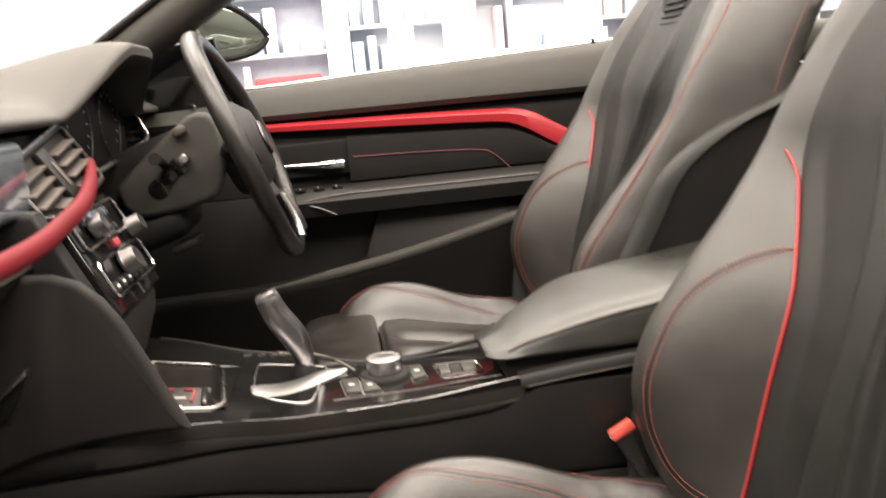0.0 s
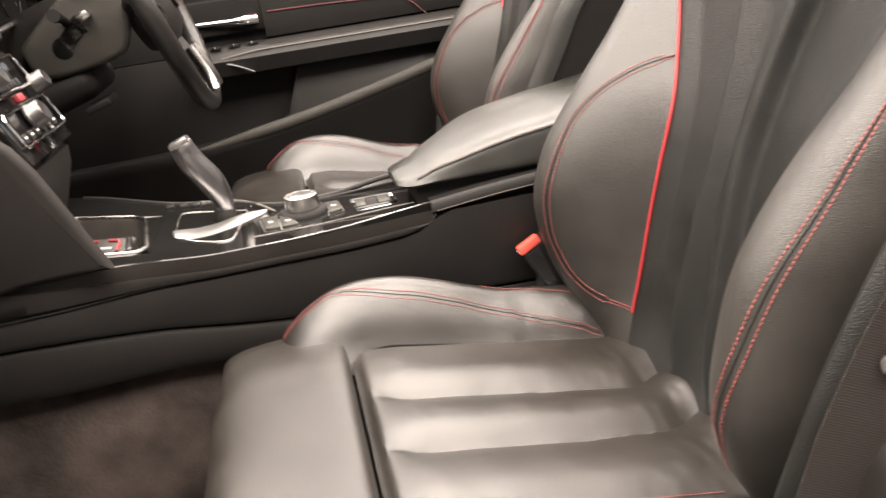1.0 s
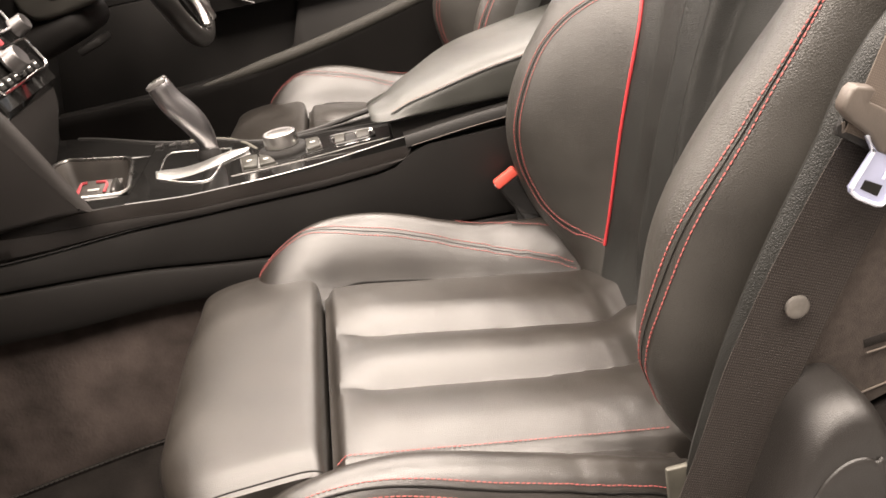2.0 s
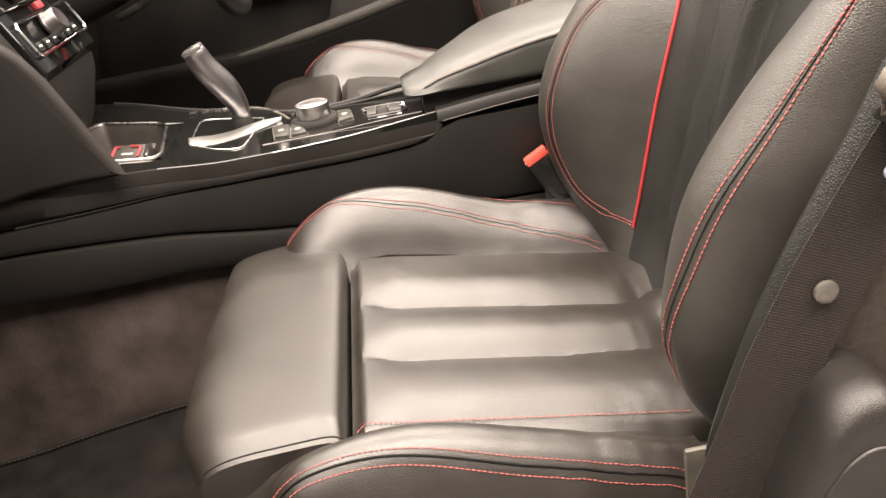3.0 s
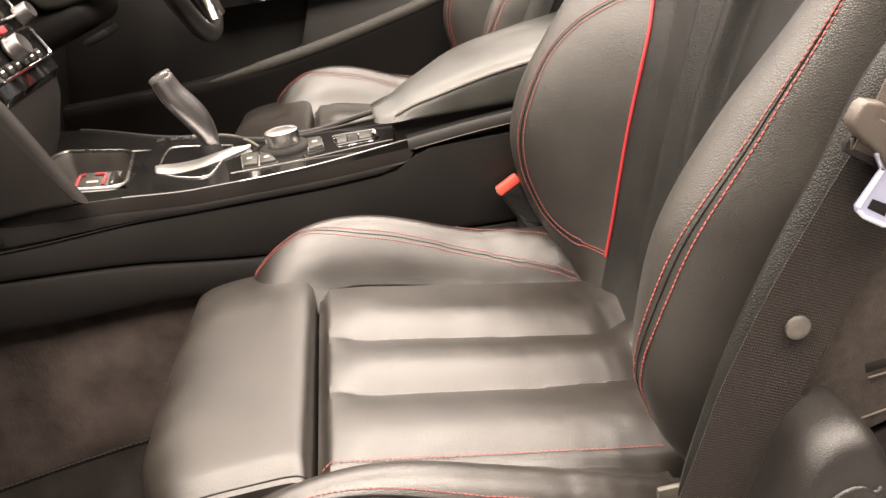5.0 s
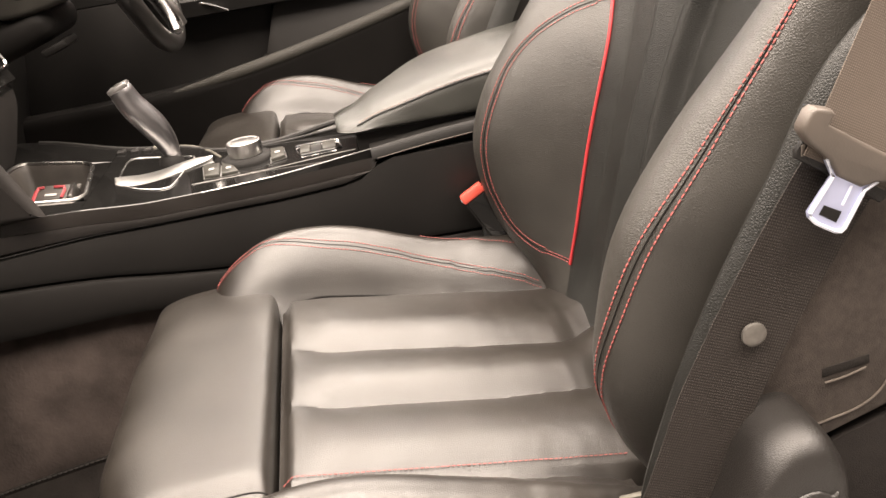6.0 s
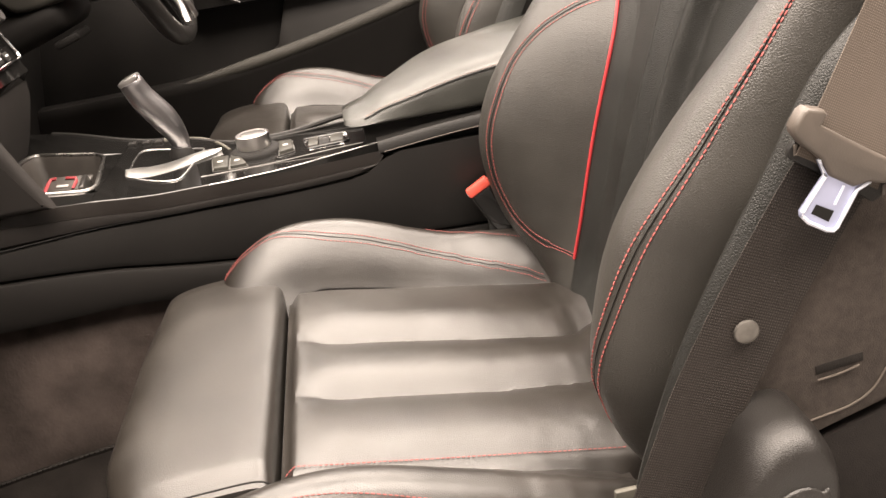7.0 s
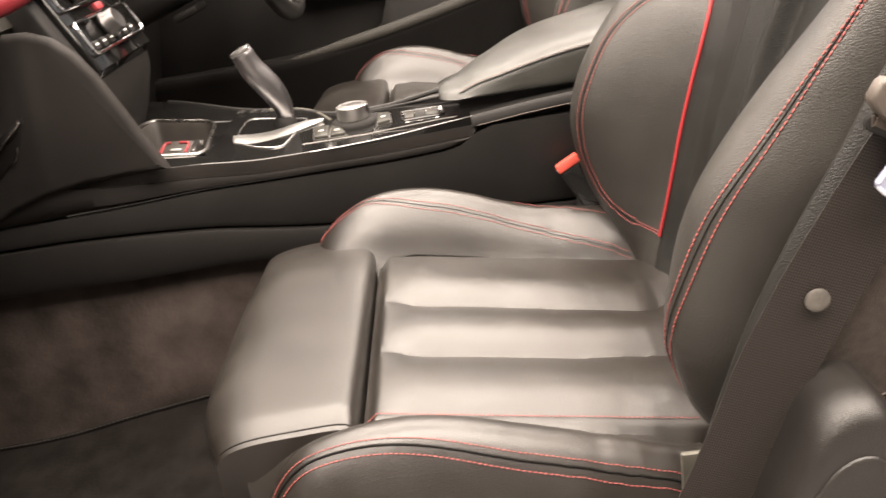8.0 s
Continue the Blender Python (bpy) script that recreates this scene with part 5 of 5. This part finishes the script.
def sweep_door(x0, x1, n, pts):
    return run(x0, x1, n, lambda x: [(x, y, z) for y, z in pts(x)])


part("door_shell", sweep_door(-0.52, 0.72, 20, lambda x: [(0.735, 0.40), (0.735, belt_z(x) - 0.006), (0.80, belt_z(x) - 0.012), (0.84, 0.40)]), DARK, door)
part("upper_pad", sweep_door(-0.52, 0.72, 30, lambda x: [(0.734, 0.882), (0.690, 0.886), (0.683, 0.896), (0.690, belt_z(x) - 0.020), (0.706, belt_z(x) - 0.002), (0.734, belt_z(x))]), DASH, door, "grained upper door pad")
part("window_seal", tube([(x, 0.738, belt_z(x) + 0.002) for x in [-0.5 + 1.2 * i / 10 for i in range(11)]], 0.0035, 8), SILVER, door)
part("mid_panel", sweep_door(-0.52, 0.72, 20, lambda x: [(0.734, 0.74), (0.700, 0.744), (0.698, 0.86), (0.706, 0.881), (0.734, 0.881)]), DARK, door)


def red_z(x):
    return lerp(((-0.17, 0.873), (0.143, 0.862), (0.289, 0.855), (0.325, 0.8495), (0.355, 0.838), (0.39, 0.818), (0.42, 0.800), (0.55, 0.720)), x)


bm = bmesh.new()
rows = []
for i in range(61):
    x = -0.165 + 0.705 * i / 60
    h = lerp(((-0.17, 0.0075), (0.143, 0.012), (0.30, 0.0140), (0.335, 0.0185), (0.375, 0.0235), (0.55, 0.0235)), x)
    rows.append([(x, 0.700, red_z(x) + h), (x, 0.688, red_z(x) + h * 0.9), (x, 0.680, red_z(x) + h * 0.3), (x, 0.682, red_z(x) - h * 0.8), (x, 0.700, red_z(x) - h)])
grid(bm, rows, closed=True, caps=True)
part("red_strip", bm, RED, door, "satin red trim strip")
# insert below the red strip
part("insert_panel", sweep_door(-0.01, 0.62, 34, lambda x: [(0.70, 0.752), (0.690, 0.756), (0.684, 0.78), (0.686, max(0.785, min(red_z(x) - 0.028, 0.845))), (0.70, max(0.79, min(red_z(x) - 0.022, 0.85)))]), PANEL, door)
part("insert_seam", tube(spline([(0.0, 0.684, 0.803), (0.12, 0.6835, 0.800), (0.24, 0.6835, 0.793), (0.275, 0.6835, 0.782), (0.31, 0.684, 0.748)], 8), 0.0013, 8), DULLSEAM, door, "dull red seam")
part("handle_recess", box(-0.15, 0.005, 0.688, 0.700, 0.770, 0.840, 0.006, 3), DARK, door)
part("door_handle", tube(spline([(-0.135, 0.684, 0.797), (-0.09, 0.678, 0.796), (-0.055, 0.674, 0.794), (-0.020, 0.676, 0.794)], 6), lambda t: 0.004 + 0.006 * ease(0.35, 0.9, t), 10), CHROME, door, "bright silver door handle")
# armrest
part("armrest", sweep_door(-0.16, 0.52, 34, lambda x: [(0.70, 0.752), (0.66, 0.750), (0.640, 0.744 - 0.012 * ease(-0.02, -0.16, x)), (0.630, 0.728), (0.640, 0.700), (0.70, 0.690)]), PANEL, door, "padded door armrest")
part("armrest_seam", tube([(x, 0.6355, 0.7395 - 0.012 * ease(-0.02, -0.16, x)) for x in [-0.1 + 0.6 * i / 20 for i in range(21)]], 0.0016, 6), STRAP, door)
for k, kx in enumerate((-0.118, -0.083, -0.048)):
    part("window_switch", box(kx, kx + 0.020, 0.652, 0.672, 0.7475, 0.7545, 0.002), DARK, door)
    part("switch_tip", box(kx + 0.006, kx + 0.011, 0.650, 0.654, 0.7505, 0.7565, 0.001), CHROME, door)
part("switch_trim", tube(spline([(-0.125, 0.640, 0.731), (-0.08, 0.632, 0.719), (-0.045, 0.630, 0.702)], 6), 0.0025, 8), CHROME, door)


# lower lining and pocket
def lip_z(x):
    return lerp(((-0.50, 0.566), (-0.347, 0.567), (-0.186, 0.571), (-0.053, 0.588), (0.06, 0.607), (0.174, 0.631), (0.289, 0.658), (0.72, 0.76)), x)


bm = bmesh.new()
rows = []
for i in range(81):
    x = -0.50 + 1.22 * i / 80
    z = lip_z(x)
    shut = ease(-0.004, 0.045, x)
    rise = z + 0.003 + max(0.010, 0.697 - z) * shut
    rows.append([(x, 0.732, 0.36), (x, 0.69, 0.36), (x, 0.668, z - 0.10), (x, 0.646, z - 0.022), (x, 0.643, z - 0.010), (x, 0.647, z), (x, 0.655, z + 0.003), (x, 0.668 + 0.010 * shut, rise), (x, 0.676 + 0.010 * shut, rise + 0.002 * shut), (x, 0.732, rise - 0.03 * (1 - shut))])
grid(bm, rows, closed=True, caps=True)
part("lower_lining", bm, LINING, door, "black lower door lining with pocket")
part("pocket_lip", tube([(x, 0.649, lip_z(x) - 0.004) for x in [-0.26 + 0.91 * i / 60 for i in range(61)]], lambda t: 0.0085 * ease(-0.02, 0.25, t) + 0.0005, 10, flat=1.4), DASH, door, "grained pocket lip")
part("pocket_back", box(-0.50, 0.03, 0.695, 0.733, 0.40, 0.742, 0.003), DARK, door)
part("lock_pin", turned([(0.0005, 0), (0.004, 0), (0.004, 0.014), (0.0005, 0.016)], 12, Matrix.Translation((0.50, 0.715, 0.972))), DARK, door)

# rear side lining behind the door
rear_side = thing("rear_side_lining", (1.1, 0.72, 0.40), "black rear side lining with speaker and red strip", "side lining")
part("lining", box(0.725, 1.9, 0.69, 0.80, 0.30, 0.90, 0.012), PANEL, rear_side)
part("top_pad", box(0.725, 1.9, 0.672, 0.80, 0.905, 0.985, 0.020, 3), DASH, rear_side)
part("red_strip", box(0.72, 1.4, 0.655, 0.70, 0.664, 0.690, 0.006), RED, rear_side)
part("speaker_ring", tube([(0.875 + 0.055 * math.cos(a), 0.684, 0.775 + 0.055 * math.sin(a)) for a in [2 * math.pi * k / 36 for k in range(36)]], 0.005, 8, closed=True), STRAP, rear_side)
part("speaker_grille", turned([(0.0005, 0.0), (0.050, 0.0), (0.046, 0.004), (0.0005, 0.006)], 30, Matrix.Translation((0.875, 0.688, 0.775)) @ Matrix.Rotation(radians(90), 4, "X")), FABRIC, rear_side)

# windscreen pillar, mirror
pillar = thing("windscreen_pillar", (-0.62, 0.70, 0.95), "dark windscreen pillar lining", "car pillar")
part("lining", tube(spline([(-0.62, 0.66, 0.88), (-0.385, 0.625, 1.028), (-0.25, 0.605, 1.106), (-0.05, 0.57, 1.235), (0.10, 0.54, 1.33)], 6), lambda t: 0.034 + 0.012 * t, 14), DASH, pillar)
part("edge_seal", tube(spline([(-0.64, 0.63, 0.91), (-0.405, 0.600, 1.058), (-0.268, 0.580, 1.140), (-0.06, 0.545, 1.272), (0.09, 0.515, 1.368)], 6), 0.007, 8), PANEL, pillar)
part("corner_panel", prism([(-0.56, 0.86), (-0.56, 0.96), (-0.36, 1.04), (-0.235, 1.05), (-0.215, 0.945), (-0.22, 0.87)], 0.69, 0.735, 0.006), GLOSS, pillar)
part("corner_bolt", turned([(0.0005, 0), (0.006, 0), (0.004, 0.004), (0.0005, 0.004)], 12, Matrix.Translation((-0.29, 0.688, 0.925)) @ Matrix.Rotation(radians(90), 4, "X")), CHROME, pillar)

mirror = thing("wing_mirror", (-0.24, 0.92, 1.0), "dark wing mirror outside the driver's door", "wing mirror")
mm = Matrix.Translation((-0.235, 0.95, 1.062)) @ Matrix.Rotation(radians(28), 4, "Z")
outline = [(-0.10, -0.036), (-0.02, -0.046), (0.050, -0.034), (0.086, -0.008), (0.084, 0.010), (0.052, 0.042), (0.005, 0.070), (-0.06, 0.082), (-0.10, 0.075)]
outline = [(p.x, p.z) for p in spline([(x, 0, z) for x, z in outline + outline[:1]], 4)[:-1]]
part("housing", prism(outline, -0.01, 0.09, 0.020, 4, m=mm), PANEL, mirror)
part("rim", tube([mm @ Vector((x * 0.95, -0.012, z * 0.94)) for x, z in outline], 0.0075, 8, closed=True), DARK, mirror)
part("glass", prism([(x * 0.86, z * 0.84) for x, z in outline], -0.016, -0.009, 0.002, 2, m=mm), GREEN, mirror, "dull mirror glass")
part("foot", box(-0.345, -0.300, 0.78, 0.96, 0.985, 1.012, 0.008), PANEL, mirror)


# ---- car floor and closing walls ----
floor_pan = thing("car_floor", (0.0, 0.0, 0.25), "black carpeted car floor with transmission tunnel", "car floor", kind="structure")
bm = bmesh.new()
rows = []
for i in range(61):
    x = -0.95 + 2.4 * i / 60
    rise = 0.30 * ease(-0.62, -0.92, x)
    rows.append([(x, y, z + rise * (1 if abs(y) > 0.16 else 0.2) + 0.0025 * noise.noise((x * 9, y * 9, 1))) for y, z in ((-0.72, 0.33), (-0.66, 0.262), (-0.45, 0.255), (-0.22, 0.256), (near_y(x) - 0.024, 0.262), (near_y(x) - 0.018, 0.31), (near_y(x) - 0.013, 0.40), (near_y(x) - 0.004, 0.485), (-0.06, 0.50), (0.10, 0.50), (0.150, 0.42), (0.17, 0.31), (0.20, 0.262), (0.45, 0.255), (0.66, 0.262), (0.73, 0.33))])
grid(bm, rows)
part("carpet", bm, CARPET, floor_pan, "black pile carpet")
part("under_floor", box(-0.95, 1.5, -0.72, 0.84, 0.18, 0.25, 0.0), DARK, floor_pan)
part("sill", box(-0.9, 1.5, -0.80, -0.72, 0.18, 0.345, 0.012), PANEL, floor_pan)
part("bulkhead", box(-0.98, -0.93, -0.72, 0.84, 0.2, 0.93, 0.0), DARK, floor_pan)
part("rear_bulkhead", box(1.45, 1.5, -0.80, 0.84, 0.2, 0.95, 0.0), DARK, floor_pan)
part("rear_side_trim", box(0.75, 1.5, -0.80, -0.72, 0.30, 0.95, 0.01), PANEL, floor_pan)
part("rear_bench", box(0.95, 1.45, -0.62, 0.66, 0.26, 0.52, 0.05, 4), LEATHER, floor_pan)

mat = thing("floor_mat", (-0.4, -0.42, 0.262), "black carpet floor mat with a stitched edge", "floor mat")
bm = bmesh.new()
rows = []
for i in range(41):
    x = -0.86 + 0.80 * i / 40
    edge, climb = -0.152, 0.034 * ease(-0.50, -0.20, x)
    rows.append([(x, edge - (0.655 + edge) * j / 24, 0.270 + climb * ease(0.5, 0.0, j / 24) + 0.008 * ease(0.10, 0.0, j / 24) + 0.30 * ease(-0.62, -0.92, x) + 0.002 * noise.noise((x * 12, j * 0.4, 5))) for j in range(25)])
grid(bm, rows)
low = [[Vector(p) - Vector((0, 0, 0.006)) for p in row] for row in rows]
grid(bm, low)
part("mat_top", bm, MAT, mat)
part("edge_binding", tube([Vector(r[0]) for r in rows], 0.0042, 8), MAT, mat)
part("edge_stitching", stitches([Vector(r[0]) + Vector((0, -0.004, 0.004)) for r in rows], 0.005, 0.0015, 0.0013), OVERLOCK, mat, "dark overlock stitching")


# ---- hall ----
def structure(name, bm, mat_, label):
    return tagged(mesh_object(name, bm, mat_, False), label, "building", kind="structure")


# grey walls and floor are unseen, toned to bounce light into the car
structure("ground", box(-9, 11, -9, 9, -0.2, 0.0, 0), HALLFLOOR, "pale grey tiled hall floor")
structure("ceiling", box(-9, 11, -9, 9, 3.6, 3.8, 0), PAINT, "white hall ceiling")
structure("wall_far", box(-9, 11, 8.8, 9.0, 0.0, 3.6, 0), PAINT, "white hall wall")
structure("wall_near", box(-9, 11, -9.0, -8.8, 0.0, 3.6, 0), GREYWALL, "unseen grey hall wall")
structure("wall_front", box(-9, -8.8, -8.8, 8.8, 0.0, 3.6, 0), GREYWALL, "unseen grey hall wall")
structure("wall_back", box(10.8, 11, -8.8, 8.8, 0.0, 3.6, 0), GREYWALL, "unseen grey hall wall")


# what stands at the far side of the hall
rng = random.Random(4)


def make_stand(x, y, w, h, mat_, first=0.45):
    stand = thing("display_stand", (x, y, 0.0), "white display stand with pale panels by the far wall", "display stand", "stands along the wall")
    part("post", box(x - w / 2, x - w / 2 + 0.05, y, y + 0.3, 0, h, 0.005), PAINT, stand)
    part("post", box(x + w / 2 - 0.05, x + w / 2, y, y + 0.3, 0, h, 0.005), PAINT, stand)
    for k in range(4):
        part("shelf", box(x - w / 2 + 0.051, x + w / 2 - 0.051, y + 0.012, y + 0.279, first + 0.48 * k, first + 0.03 + 0.48 * k, 0.004), PAINT, stand)
    part("back_panel", box(x - w / 2 + 0.051, x + w / 2 - 0.051, y + 0.28, y + 0.31, 0.1, h - 0.01, 0.004), mat_, stand)
    return stand


def make_carton(x, y, z, w, h, mat_):
    carton = thing("carton", (x, y, z), "plain carton on a display shelf", "carton", "cartons on the stands")
    part("body", box(x - w / 2, x + w / 2, y, y + 0.2, z, z + h, 0.006), mat_, carton)


PALEBLUE = material("pale_blue_card", (0.50, 0.60, 0.76), 0.6, vary=0.1)
PALEGREY = material("pale_grey_card", (0.58, 0.61, 0.68), 0.6, vary=0.1)
PALETAN = material("faded_tan_card", (0.66, 0.50, 0.40), 0.6, vary=0.15)
PALERED = material("faded_red_card", (0.70, 0.55, 0.56), 0.6, vary=0.1)
for k in range(6):
    sx = -0.45 + 1.05 * k
    first = 0.45 + 0.09 * (k * 2 % 5 - 2)
    make_stand(sx, 6.2 + 0.2 * (k % 2), 0.95, 2.1, PAINT if k % 3 else PALEGREY, first)
    for level in (1, 2, 3):
        for side in (-0.36, -0.24, -0.12, 0.0, 0.13, 0.26, 0.37):
            if rng.random() < 0.72:
                make_carton(sx + side + rng.uniform(-0.02, 0.02), 6.2 + 0.2 * (k % 2) + 0.03, first + 0.031 + 0.48 * (level - 1), rng.uniform(0.04, 0.19), rng.uniform(0.06, 0.42), rng.choice((PALEBLUE, PALEGREY, BLUEGREY, PAINT, PALEBLUE, PAINT, PALETAN if k > 2 else PALERED)))


def make_board(x, y, w, h, mat_):
    board = thing("display_board", (x, y, 0.0), "pale printed display board standing before the shelves", "display board", "boards in the hall")
    part("foot", box(x - w * 0.4, x + w * 0.4, y - 0.12, y + 0.14, 0.0, 0.03, 0.006), PALEGREY, board)
    part("panel", box(x - w / 2, x + w / 2, y, y + 0.02, 0.03, h, 0.004), mat_, board)
    part("print_block", box(x - w * 0.36, x + w * 0.30, y - 0.003, y - 0.001, h * 0.70, h * 0.86, 0.0), PAINT, board)


for bx, by, bw, bh, bmat in ((0.55, 5.75, 0.20, 1.42, PALEBLUE), (1.02, 5.85, 0.26, 1.62, PALEGREY), (1.46, 5.70, 0.16, 1.30, BLUEGREY), (2.02, 5.80, 0.30, 1.55, PALEBLUE), (2.75, 5.85, 0.34, 1.70, PALETAN), (3.40, 5.75, 0.24, 1.50, BLUEGREY)):
    make_board(bx, by, bw, bh, bmat)
bench = thing("counter", (-0.33, 5.5, 0.0), "low red counter in front of the stands", "counter")
part("top", box(-0.56, -0.08, 5.3, 5.8, 0.86, 1.06, 0.02), HALLRED, bench)
part("plinth", box(-0.50, -0.12, 5.4, 5.75, 0.0, 0.86, 0.02), PAINT, bench)
